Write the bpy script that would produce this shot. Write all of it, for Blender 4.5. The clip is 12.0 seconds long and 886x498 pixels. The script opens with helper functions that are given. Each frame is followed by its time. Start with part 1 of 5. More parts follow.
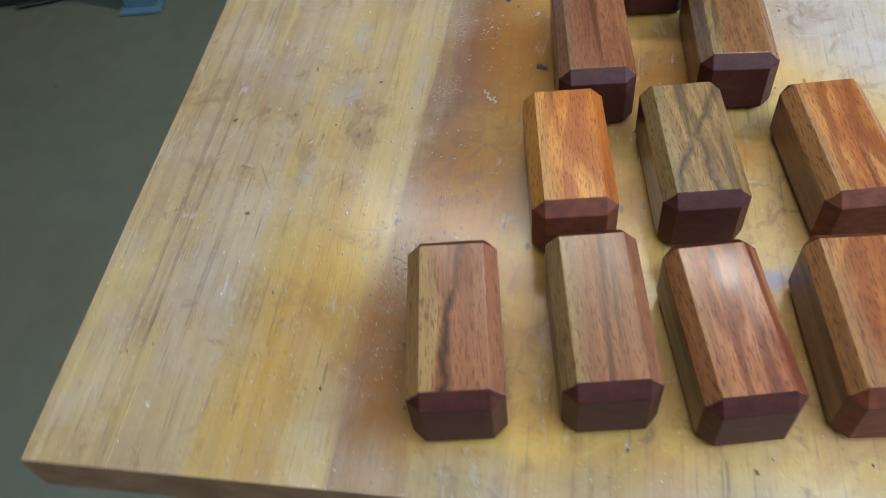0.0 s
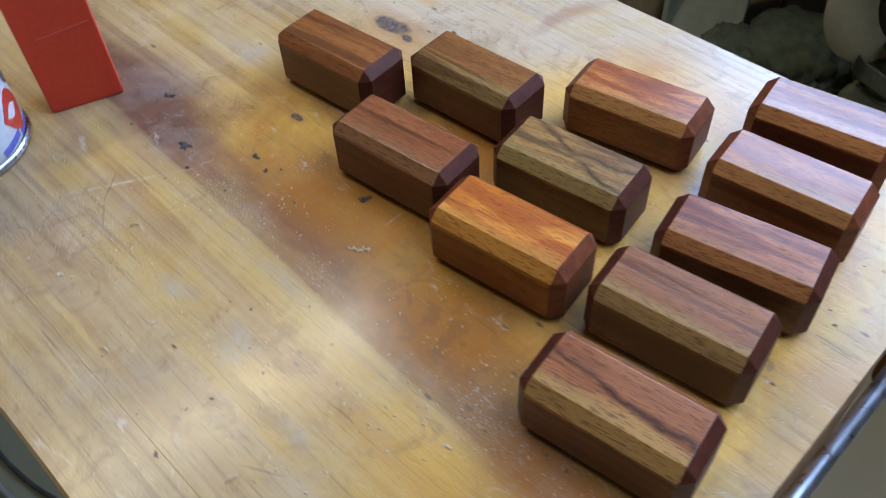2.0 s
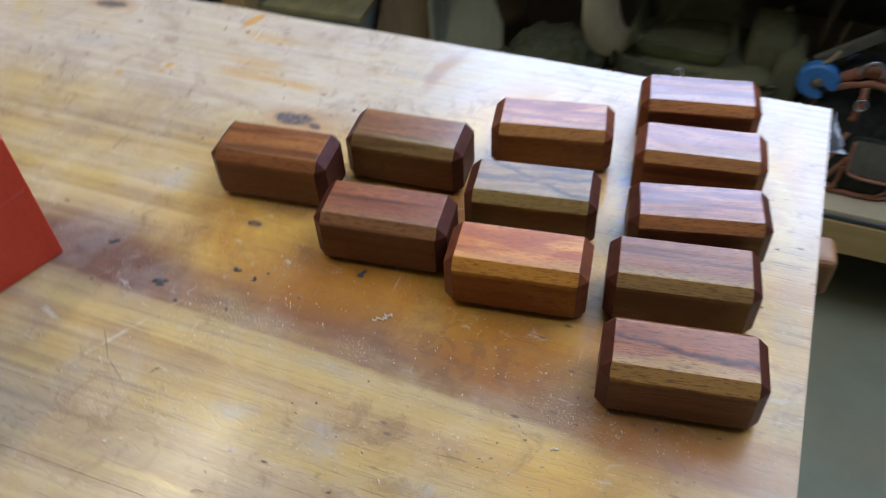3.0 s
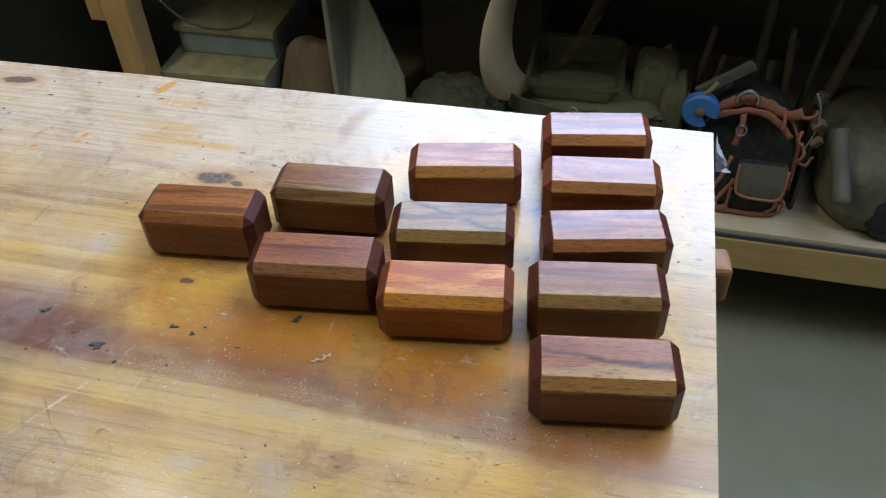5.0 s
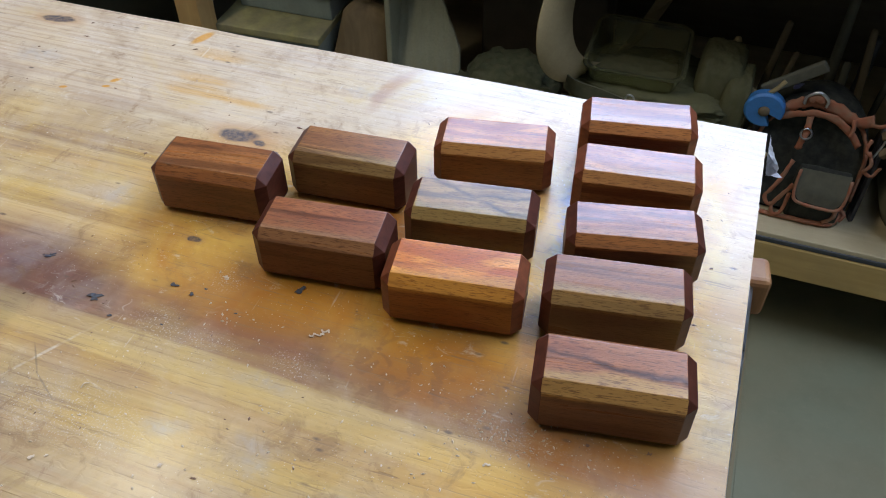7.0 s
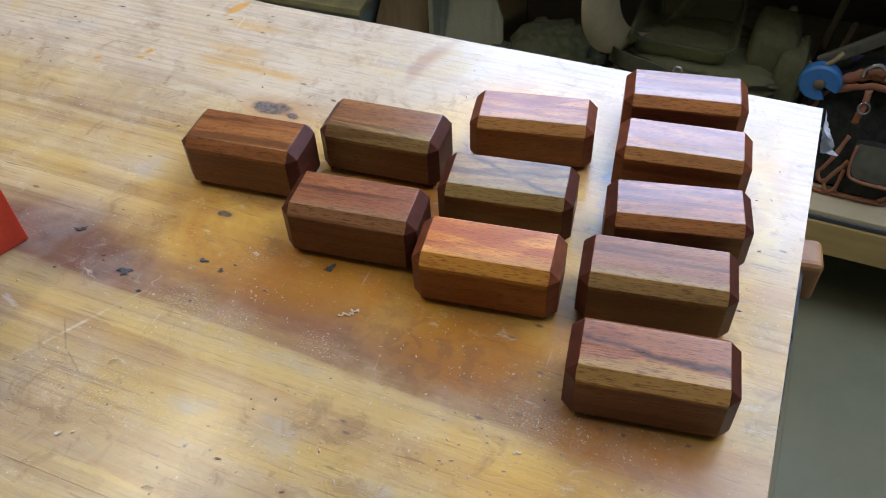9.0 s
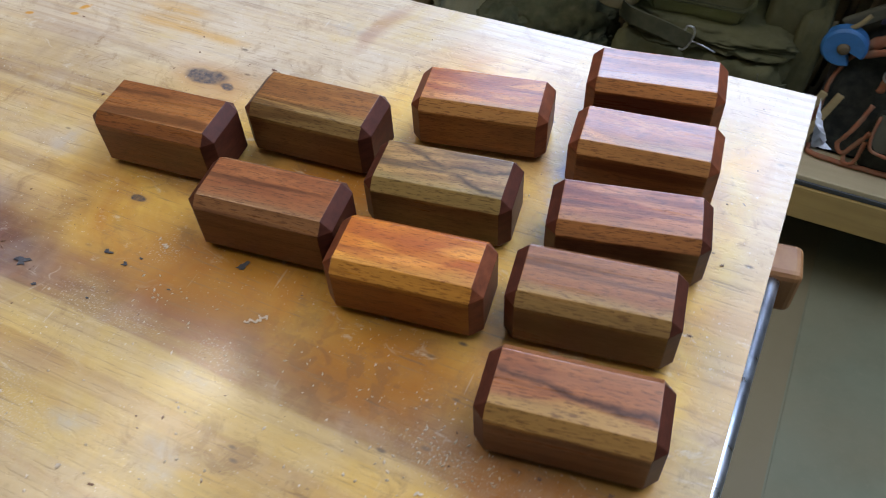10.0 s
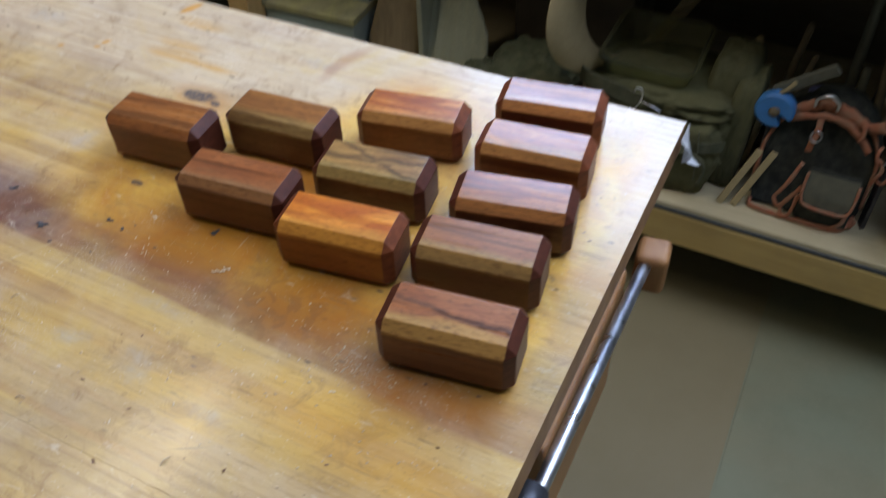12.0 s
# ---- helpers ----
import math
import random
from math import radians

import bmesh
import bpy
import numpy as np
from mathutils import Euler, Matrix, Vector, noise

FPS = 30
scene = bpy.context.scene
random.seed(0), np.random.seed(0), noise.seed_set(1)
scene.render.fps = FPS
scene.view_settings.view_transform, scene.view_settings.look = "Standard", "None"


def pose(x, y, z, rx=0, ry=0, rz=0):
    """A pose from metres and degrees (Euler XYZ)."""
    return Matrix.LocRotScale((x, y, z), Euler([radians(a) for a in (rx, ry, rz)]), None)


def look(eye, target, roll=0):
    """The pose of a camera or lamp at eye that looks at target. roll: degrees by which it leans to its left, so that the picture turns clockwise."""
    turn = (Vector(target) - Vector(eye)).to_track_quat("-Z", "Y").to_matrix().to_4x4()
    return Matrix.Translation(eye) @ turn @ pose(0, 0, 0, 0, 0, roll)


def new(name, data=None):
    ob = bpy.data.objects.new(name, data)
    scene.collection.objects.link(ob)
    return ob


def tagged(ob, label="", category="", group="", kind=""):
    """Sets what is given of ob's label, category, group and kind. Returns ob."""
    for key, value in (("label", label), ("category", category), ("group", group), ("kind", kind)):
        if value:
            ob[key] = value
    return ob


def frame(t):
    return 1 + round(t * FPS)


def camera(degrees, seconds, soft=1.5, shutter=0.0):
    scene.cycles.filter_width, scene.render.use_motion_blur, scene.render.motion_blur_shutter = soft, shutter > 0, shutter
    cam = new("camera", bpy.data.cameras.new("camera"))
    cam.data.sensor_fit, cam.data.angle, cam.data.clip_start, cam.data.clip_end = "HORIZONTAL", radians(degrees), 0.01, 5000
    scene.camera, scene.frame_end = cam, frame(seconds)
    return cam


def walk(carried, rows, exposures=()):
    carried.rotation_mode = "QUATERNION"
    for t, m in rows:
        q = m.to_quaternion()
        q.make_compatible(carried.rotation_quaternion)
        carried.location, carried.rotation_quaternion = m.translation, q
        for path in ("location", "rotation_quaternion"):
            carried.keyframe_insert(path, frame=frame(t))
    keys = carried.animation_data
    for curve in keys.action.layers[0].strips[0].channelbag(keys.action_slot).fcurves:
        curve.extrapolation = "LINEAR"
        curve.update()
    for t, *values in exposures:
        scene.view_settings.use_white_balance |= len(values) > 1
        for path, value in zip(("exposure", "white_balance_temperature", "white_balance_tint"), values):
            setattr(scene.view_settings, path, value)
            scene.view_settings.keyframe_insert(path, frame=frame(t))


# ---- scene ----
cam = camera(56.1, 12.0, soft=1.0, shutter=0.5)
PATH = [
    (0, (0.144, 0.275, 1.294), (-1.023, -0.032, -0.3), -8.9),
    (0.2, (0.123, 0.251, 1.296), (-1.026, 0.035, -0.327), -8.7),
    (0.5, (0.094, 0.216, 1.291), (-1.022, 0.236, -0.369), -6.4),
    (1, (0.076, 0.094, 1.31), (-1.036, 0.652, -0.256), 1.0),
    (1.5, (0.082, 0.015, 1.342), (-0.957, 0.831, -0.159), 0.8),
    (2, (0.025, 0.013, 1.313), (-0.93, 0.893, -0.208), -3.5),
    (2.5, (-0.04, -0.024, 1.319), (-0.795, 0.956, -0.252), -2.9),
    (3, (-0.088, -0.109, 1.357), (-0.626, 1.159, -0.093), -3.5),
    (3.2, (-0.101, -0.14, 1.375), (-0.553, 1.194, -0.045), -2.7),
    (4.8, (-0.095, -0.15, 1.377), (-0.464, 1.263, 0.011), -2.4),
    (5, (-0.087, -0.143, 1.375), (-0.45, 1.268, 0.005), -2.4),
    (5.5, (-0.077, -0.127, 1.372), (-0.498, 1.275, 0.009), -1.3),
    (6, (-0.075, -0.114, 1.358), (-0.557, 1.228, -0.045), -0.7),
    (6.5, (-0.07, -0.109, 1.355), (-0.538, 1.224, -0.06), -0.5),
    (7, (-0.068, -0.108, 1.354), (-0.541, 1.229, -0.056), -0.5),
    (7.5, (-0.072, -0.112, 1.357), (-0.57, 1.219, -0.051), -1.0),
    (7.7, (-0.077, -0.115, 1.356), (-0.59, 1.207, -0.054), -1.3),
    (9.3, (-0.061, -0.068, 1.335), (-0.618, 1.159, -0.143), -3.0),
    (9.5, (-0.055, -0.048, 1.329), (-0.592, 1.159, -0.173), -2.1),
    (10, (-0.032, 0.004, 1.323), (-0.615, 1.128, -0.225), -3.6),
    (10.5, (-0.021, 0.042, 1.31), (-0.715, 1.101, -0.237), -3.5),
    (11, (-0.007, 0.016, 1.315), (-0.799, 1.051, -0.202), -3.0),
    (11.5, (0.042, -0.064, 1.346), (-0.694, 1.112, -0.094), -2.3),
    (11.8, (0.073, -0.092, 1.368), (-0.579, 1.089, -0.108), -2.2),
    (12, (0.095, -0.106, 1.376), (-0.564, 1.137, -0.046), -2.2),
]
TONE = [(0, 0.20, 6000, 10), (1.5, 0.18, 6150, 11), (2.5, 0.22, 6350, 12), (5, 0.37, 6650, 11), (6.5, 0.37, 6700, 11), (9.5, 0.31, 6850, 12), (12, 0.30, 6950, 11)]
walk(cam, [(t, look(eye, target, roll)) for t, eye, target, roll in PATH], TONE)

# ---- light ----
world = bpy.data.worlds.new("world")
scene.world = world
world.use_nodes = True
sky = world.node_tree.nodes.new("ShaderNodeTexSky")
sky.sky_type, sky.sun_disc, sky.sun_elevation, sky.sun_rotation = "NISHITA", False, radians(35), radians(200)
world.node_tree.links.new(sky.outputs[0], world.node_tree.nodes["Background"].inputs[0])
world.node_tree.nodes["Background"].inputs[1].default_value = 0.1


def area_lamp(name, m, sx, sy, watts, colour):
    data = bpy.data.lights.new(name, "AREA")
    data.shape, data.size, data.size_y, data.energy, data.color = "RECTANGLE", sx, sy, watts, colour
    ob = new(name, data)
    ob.matrix_world = m
    return ob


# daylight in the opening of the window over the far bench
area_lamp("window_daylight", look((-0.20, 1.93, 1.90), (-0.20, 0.0, 1.24)), 1.30, 0.92, 43, (0.42, 0.62, 1.0))
# daylight in the roof light, and the batten at the other end
area_lamp("roof_daylight", pose(0.70, 0.91, 2.53), 1.24, 1.56, 37, (0.62, 0.74, 1.0))
area_lamp("batten_light", pose(-1.24, 0.24, 2.40, 0, 0, 80), 1.2, 0.10, 11.5, (1.0, 0.92, 0.74))

# ---- materials ----


class Nodes:
    """Shortcuts for a material's node tree."""

    def __init__(self, name, rough=0.6, metal=0.0, spec=0.5):
        self.mat = bpy.data.materials.new(name)
        self.mat.use_nodes = True
        self.nt = self.mat.node_tree
        self.bsdf = self.nt.nodes["Principled BSDF"]
        self.put("Roughness", rough)
        self.put("Metallic", metal)
        self.put("Specular IOR Level", spec)

    def put(self, socket, value):
        self.set(self.bsdf.inputs[socket], value)

    def set(self, socket, value):
        if isinstance(value, bpy.types.NodeSocket):
            self.nt.links.new(value, socket)
        elif isinstance(value, tuple) and len(value) == 3 and socket.type == "RGBA":
            socket.default_value = (*value, 1)
        else:
            socket.default_value = value

    def coord(self, kind="Object"):
        return self.nt.nodes.new("ShaderNodeTexCoord").outputs[kind]

    def chance(self):
        return self.nt.nodes.new("ShaderNodeObjectInfo").outputs["Random"]

    def mapped(self, vec, scale=(1, 1, 1), loc=(0, 0, 0), rot=(0, 0, 0)):
        n = self.nt.nodes.new("ShaderNodeMapping")
        self.set(n.inputs["Vector"], vec)
        n.inputs["Scale"].default_value, n.inputs["Location"].default_value, n.inputs["Rotation"].default_value = scale, loc, rot
        return n.outputs[0]

    def noise(self, vec, scale, detail=4, rough=0.55, dist=0.0):
        n = self.nt.nodes.new("ShaderNodeTexNoise")
        self.set(n.inputs["Vector"], vec)
        for k, v in (("Scale", scale), ("Detail", detail), ("Roughness", rough), ("Distortion", dist)):
            n.inputs[k].default_value = v
        return n.outputs["Fac"]

    def wave(self, vec, scale, dist, detail=2, dscale=1.0, along="Y"):
        n = self.nt.nodes.new("ShaderNodeTexWave")
        n.bands_direction = along
        self.set(n.inputs["Vector"], vec)
        for k, v in (("Scale", scale), ("Distortion", dist), ("Detail", detail), ("Detail Scale", dscale)):
            n.inputs[k].default_value = v
        return n.outputs["Fac"]

    def voronoi(self, vec, scale):
        n = self.nt.nodes.new("ShaderNodeTexVoronoi")
        self.set(n.inputs["Vector"], vec)
        n.inputs["Scale"].default_value = scale
        return n.outputs["Distance"]

    def ramp(self, fac, *stops):
        n = self.nt.nodes.new("ShaderNodeValToRGB")
        self.set(n.inputs[0], fac)
        els = n.color_ramp.elements
        while len(els) < len(stops):
            els.new(0.5)
        for e, (p, c) in zip(els, stops):
            e.position = p
            e.color = (c, c, c, 1) if isinstance(c, (int, float)) else (*c, 1)
        return n.outputs[0]

    def mix(self, fac, a, b, kind="MIX"):
        n = self.nt.nodes.new("ShaderNodeMix")
        n.data_type, n.blend_type = "RGBA", kind
        self.set(n.inputs[0], fac)
        self.set(n.inputs[6], a)
        self.set(n.inputs[7], b)
        return n.outputs[2]

    def calc(self, op, a, b=0.0, clamp=False):
        n = self.nt.nodes.new("ShaderNodeMath")
        n.operation, n.use_clamp = op, clamp
        self.set(n.inputs[0], a)
        self.set(n.inputs[1], b)
        return n.outputs[0]

    def axes(self, vec):
        n = self.nt.nodes.new("ShaderNodeSeparateXYZ")
        self.set(n.inputs[0], vec)
        return n.outputs

    def step(self, value, a, b, lo=0.0, hi=1.0):
        n = self.nt.nodes.new("ShaderNodeMapRange")
        n.interpolation_type = "SMOOTHSTEP"
        self.set(n.inputs[0], value)
        for i, v in enumerate((a, b, lo, hi)):
            n.inputs[1 + i].default_value = v
        return n.outputs[0]

    def bump(self, height, strength=0.3, distance=0.001):
        n = self.nt.nodes.new("ShaderNodeBump")
        n.inputs["Strength"].default_value, n.inputs["Distance"].default_value = strength, distance
        self.set(n.inputs["Height"], height)
        self.put("Normal", n.outputs[0])


def worn(name, a, b, rough=0.6, metal=0.0, scale=20.0, dust=0.0, dust_colour=(0.30, 0.27, 0.20), spec=0.5, relief=0.25, fine=220.0):
    """A plain surface in two tones with fine relief, and dust on what faces upwards in patches."""
    g = Nodes(name, rough, metal, spec)
    p = g.coord()
    big, small = g.noise(p, scale, 5, 0.6), g.noise(p, fine, 3, 0.6)
    colour = g.mix(g.ramp(big, (0.35, 0), (0.68, 1)), a, b)
    colour = g.mix(g.ramp(small, (0.4, 0), (0.7, 0.35)), colour, tuple(0.6 * c for c in a))
    if dust:
        colour = g.mix(g.calc("MULTIPLY", g.ramp(g.noise(p, scale * 0.6, 6, 0.7), (0.35, 0.25), (0.7, 1)), dust), colour, dust_colour)
    g.put("Base Color", colour)
    g.put("Roughness", g.step(big, 0.2, 0.8, max(rough - 0.12, 0.03), min(rough + 0.12, 1)))
    g.bump(g.calc("ADD", big, g.calc("MULTIPLY", small, 0.5)), relief, 0.0008)
    return g.mat


def spot(g, x, y, cx, cy, rx, ry, soft=0.4, turn=0.0):
    """1 inside an ellipse on the bench, 0 outside."""
    c, s = math.cos(turn), math.sin(turn)
    dx, dy = g.calc("SUBTRACT", x, cx), g.calc("SUBTRACT", y, cy)
    u = g.calc("ADD", g.calc("MULTIPLY", dx, c / rx), g.calc("MULTIPLY", dy, s / rx))
    v = g.calc("ADD", g.calc("MULTIPLY", dx, -s / ry), g.calc("MULTIPLY", dy, c / ry))
    d = g.calc("SQRT", g.calc("ADD", g.calc("MULTIPLY", u, u), g.calc("MULTIPLY", v, v)))
    return g.step(d, 1 - soft, 1 + soft, 1, 0)


def bench_pine():
    g = Nodes("bench_pine", 0.42, 0, 0.2)
    p = g.coord()
    axes = g.axes(p)
    wob = g.noise(p, 14, 4, 0.6)
    fine = g.noise(p, 75, 4, 0.6)
    specks = g.noise(p, 420, 2, 0.5)
    x = g.calc("ADD", axes[0], g.calc("MULTIPLY", g.calc("SUBTRACT", wob, 0.5), 0.045))
    y = g.calc("ADD", axes[1], g.calc("MULTIPLY", g.calc("SUBTRACT", wob, 0.5), 0.022))
    # growth rings drawn out along the boards
    long_p = g.mapped(p, (0.9, 9.0, 9.0))
    rings = g.wave(g.mapped(p, (0.9, 4.0, 1.0)), 3.0, 11.0, 3, 0.9)
    rings2 = g.wave(g.mapped(p, (0.7, 13.0, 1.0)), 2.6, 8.0, 3, 1.2)
    streak = g.noise(g.mapped(p, (3.0, 120.0, 60.0)), 1.0, 5, 0.65)
    broad = g.noise(long_p, 1.2, 3, 0.5, 0.3)
    bands = g.noise(g.mapped(p, (0.7, 24.0, 8.0)), 1.0, 3, 0.55, 0.6)
    patches = g.noise(p, 5.5, 5, 0.62, 0.5)
    colour = g.ramp(bands, (0.28, (0.33, 0.205, 0.085)), (0.42, (0.49, 0.345, 0.165)), (0.55, (0.47, 0.290, 0.085)), (0.70, (0.46, 0.335, 0.170)))
    colour = g.mix(g.calc("MULTIPLY", g.ramp(rings, (0.45, 0), (0.98, 1)), g.step(patches, 0.35, 0.65, 0.20, 0.60)), colour, (0.31, 0.165, 0.055))
    colour = g.mix(g.calc("MULTIPLY", g.ramp(rings2, (0.6, 0), (1.0, 1)), g.step(axes[1], 0.38, 0.50, 0.16, 0.42)), colour, (0.27, 0.150, 0.06))
    colour = g.mix(g.ramp(streak, (0.46, 0), (0.68, 0.72)), colour, (0.22, 0.125, 0.055))
    colour = g.mix(g.ramp(broad, (0.46, 0), (0.64, 0.55)), colour, (0.46, 0.26, 0.055))
    colour = g.mix(g.ramp(patches, (0.46, 0), (0.68, 0.65)), colour, (0.27, 0.180, 0.125))
    # boards of a warmer and a greyer tone, with crisp edges along the slanting grain
    boards = g.noise(g.mapped(p, (0.6, 22.0, 1.0), rot=(0, 0, 0.042)), 1.0, 2, 0.4, 0.2)
    colour = g.mix(g.ramp(boards, (0.47, 0.0), (0.485, 0.42)), colour, (0.45, 0.30, 0.100))
    colour = g.mix(g.ramp(boards, (0.57, 0.0), (0.578, 0.40)), colour, (0.40, 0.275, 0.155))
    lines = g.ramp(g.noise(g.mapped(p, (1.2, 230.0, 1.0), loc=(0, 4, 0), rot=(0, 0, 0.042)), 1.0, 2, 0.5, 0.3), (0.54, 0), (0.63, 0.7))
    colour = g.mix(g.calc("MULTIPLY", lines, g.step(patches, 0.40, 0.60, 0.15, 1.0)), colour, (0.25, 0.15, 0.07))
    # the far board is paler, some window glare painted in, with strong growth lines
    pale = g.step(g.calc("ADD", axes[1], g.calc("ADD", g.calc("MULTIPLY", axes[0], 0.075), g.calc("MULTIPLY", g.calc("SUBTRACT", wob, 0.5), 0.012))), 0.300, 0.395)
    colour = g.mix(g.calc("MULTIPLY", pale, 0.50), colour, (0.60, 0.50, 0.385))
    far_lines = g.ramp(g.wave(g.mapped(p, (0.35, 13.0, 1.0), rot=(0, 0, 0.06)), 3.0, 9.0, 3, 1.0), (0.62, 0), (0.95, 0.42))
    colour = g.mix(g.calc("MULTIPLY", far_lines, g.calc("MULTIPLY", pale, g.step(patches, 0.38, 0.58, 0.2, 1.0))), colour, (0.33, 0.20, 0.10))
    grime = g.noise(p, 9.5, 6, 0.66, 0.8)
    colour = g.mix(g.ramp(grime, (0.52, 0), (0.66, 0.42)), colour, (0.25, 0.16, 0.09))
    colour = g.mix(g.ramp(grime, (0.30, 0.5), (0.44, 0)), colour, (0.50, 0.33, 0.085))
    edge = g.calc("SUBTRACT", g.calc("ADD", axes[1], g.calc("MULTIPLY", g.calc("SUBTRACT", wob, 0.5), 0.006)), g.calc("SUBTRACT", 0.1588, g.calc("MULTIPLY", axes[0], 0.042)))
    # broad bands with crisp edges beside the stained board
    strip = g.calc("MULTIPLY", g.step(edge, -0.0285, -0.0270), g.step(edge, -0.001, 0.0, 1, 0))
    colour = g.mix(g.calc("MULTIPLY", strip, g.step(bands, 0.35, 0.6, 0.15, 0.50)), colour, (0.56, 0.375, 0.125))
    for lo, hi, end, much in ((-0.0440, -0.0280, -0.42, 0.48), (-0.0945, -0.0890, -0.30, 0.55), (-0.1190, -0.1120, -0.28, 0.60), (-0.1330, -0.1300, 0.0, 0.45)):
        m = g.calc("MULTIPLY", g.step(edge, lo, lo + 0.0025), g.step(edge, hi - 0.0015, hi, 1, 0))
        m = g.calc("MULTIPLY", m, g.step(x, end - 0.06, end + 0.02) if end == -0.42 else g.step(x, end + 0.10, end, 0.15, 1.0))
        colour = g.mix(g.calc("MULTIPLY", m, g.step(streak, 0.3, 0.6, much, 0.5 * much)), colour, (0.34, 0.180, 0.065))
    # a dark purple-brown oval beside the carton
    dark_patch = spot(g, x, y, -0.505, 0.208, 0.085, 0.030, 0.6, -0.10)
    colour = g.mix(g.calc("MULTIPLY", dark_patch, 0.75), colour, (0.12, 0.055, 0.05))
    # varnish the colour of honey round the middle
    honey = g.calc("MULTIPLY", g.step(edge, 0.012, 0.045), g.step(g.calc("ADD", y, g.step(axes[0], -0.36, -0.24, 0.12, 0.0)), 0.56, 0.46, 0, 1))
    honey = g.calc("MULTIPLY", honey, g.calc("MULTIPLY", g.step(axes[0], -0.52, -0.40), g.step(axes[0], 0.0, -0.03, 0.25, 1)))
    colour = g.mix(g.calc("MULTIPLY", honey, g.step(grime, 0.35, 0.65, 0.92, 0.62)), colour, g.mix(g.ramp(g.noise(p, 19, 5, 0.62, 0.6), (0.36, 0), (0.62, 1)), (0.50, 0.210, 0.017), (0.66, 0.385, 0.062)))
    # old purple-brown stain that follows the slanting grain
    stain = g.calc("MULTIPLY", g.step(edge, 0.0, 0.003), g.step(edge, 0.024, 0.064, 1, 0))
    stain = g.calc("MULTIPLY", stain, g.ramp(g.noise(g.mapped(p, (4, 14, 4)), 1.6, 5, 0.6), (0.30, 0.25), (0.58, 1)))
    stain = g.calc("MULTIPLY", stain, g.step(x, -0.19, -0.11, 1.0, 0.45))
    # a golden glow painted on the bench before the walnut block
    colour = g.mix(g.calc("MULTIPLY", spot(g, x, y, -0.0919, 0.1241, 0.085, 0.028, 0.6, -0.2), 0.55), colour, (0.58, 0.30, 0.035))
    colour = g.mix(g.calc("MULTIPLY", stain, 0.92), colour, g.mix(g.ramp(grime, (0.42, 0), (0.60, 1)), (0.205, 0.082, 0.046), (0.105, 0.042, 0.034)))
    # shadows of four blocks, painted as dark orange ovals on their near side
    for cx, cy, rx, ry in ((-0.1867, 0.2162, 0.055, 0.035), (-0.0769, 0.1768, 0.06, 0.022), (-0.3257, 0.2316, 0.07, 0.03), (-0.2860, 0.3333, 0.05, 0.03)):
        colour = g.mix(g.calc("MULTIPLY", spot(g, x, y, cx, cy, rx, ry, 0.55), 0.75), colour, (0.32, 0.108, 0.006))
    for cx, cy, rx, ry in ((-0.525, 0.513, 0.030, 0.009), (-0.520, 0.470, 0.032, 0.007), (-0.515, 0.450, 0.034, 0.009), (-0.47, 0.445, 0.03, 0.006)):
        colour = g.mix(g.calc("MULTIPLY", spot(g, x, y, cx, cy, rx, ry, 0.5), g.step(streak, 0.35, 0.6, 0.75, 0.35)), colour, (0.50, 0.27, 0.06))
    for cx, cy, rx, ry, turn in ((-0.560, 0.537, 0.014, 0.0055, 1.2), (-0.600, 0.441, 0.0055, 0.0028, 0.8), (-0.603, 0.429, 0.004, 0.002, 0.3), (-0.642, 0.415, 0.004, 0.002, 0.3)):
        colour = g.mix(g.calc("MULTIPLY", spot(g, axes[0], axes[1], cx, cy, rx, ry, 0.3, turn), 0.9), colour, (0.50, 0.22, 0.015))
    # a pale gouge, a dark curved scratch, grey smudges
    for cx, cy, rx, ry, turn in ((-0.444, 0.145, 0.038, 0.0012, 1.03),):
        colour = g.mix(g.calc("MULTIPLY", spot(g, axes[0], axes[1], cx, cy, rx, ry, 0.6, turn), g.ramp(fine, (0.42, 0.08), (0.60, 0.5))), colour, (0.60, 0.53, 0.41))
    for cx, cy, rx, ry, turn in ((-0.450, 0.132, 0.013, 0.0007, -0.85), (-0.430, 0.115, 0.014, 0.0007, -0.55), (-0.195, 0.075, 0.012, 0.0006, 0.5)):
        colour = g.mix(g.calc("MULTIPLY", spot(g, axes[0], axes[1], cx, cy, rx, ry, 0.5, turn), 0.6), colour, (0.16, 0.115, 0.06))
    for cx, cy, rx, ry in ((-0.337, 0.113, 0.010, 0.005), (-0.275, 0.118, 0.014, 0.006), (-0.274, 0.103, 0.012, 0.007), (-0.20, 0.10, 0.012, 0.006), (-0.289, 0.166, 0.016, 0.006), (-0.493, 0.299, 0.010, 0.014), (-0.70, 0.46, 0.02, 0.012), (-0.36, 0.50, 0.02, 0.008)):
        colour = g.mix(g.calc("MULTIPLY", spot(g, x, y, cx, cy, rx, ry, 0.9), g.ramp(fine, (0.4, 0.10), (0.62, 0.55))), colour, (0.33, 0.30, 0.27))
    burn = spot(g, x, y, -0.339, 0.509, 0.036, 0.007, 0.6, 1.30)
    colour = g.mix(g.calc("MULTIPLY", burn, 0.42), colour, (0.27, 0.10, 0.055))
    # dusty worn patches, scratches and dirt
    blots = g.calc("MULTIPLY", spot(g, x, y, -0.2061, 0.2005, 0.065, 0.032, 0.7), g.ramp(g.noise(p, 70, 3, 0.5, 0.6), (0.50, 0), (0.57, 0.42)))
    colour = g.mix(blots, colour, (0.17, 0.075, 0.028))
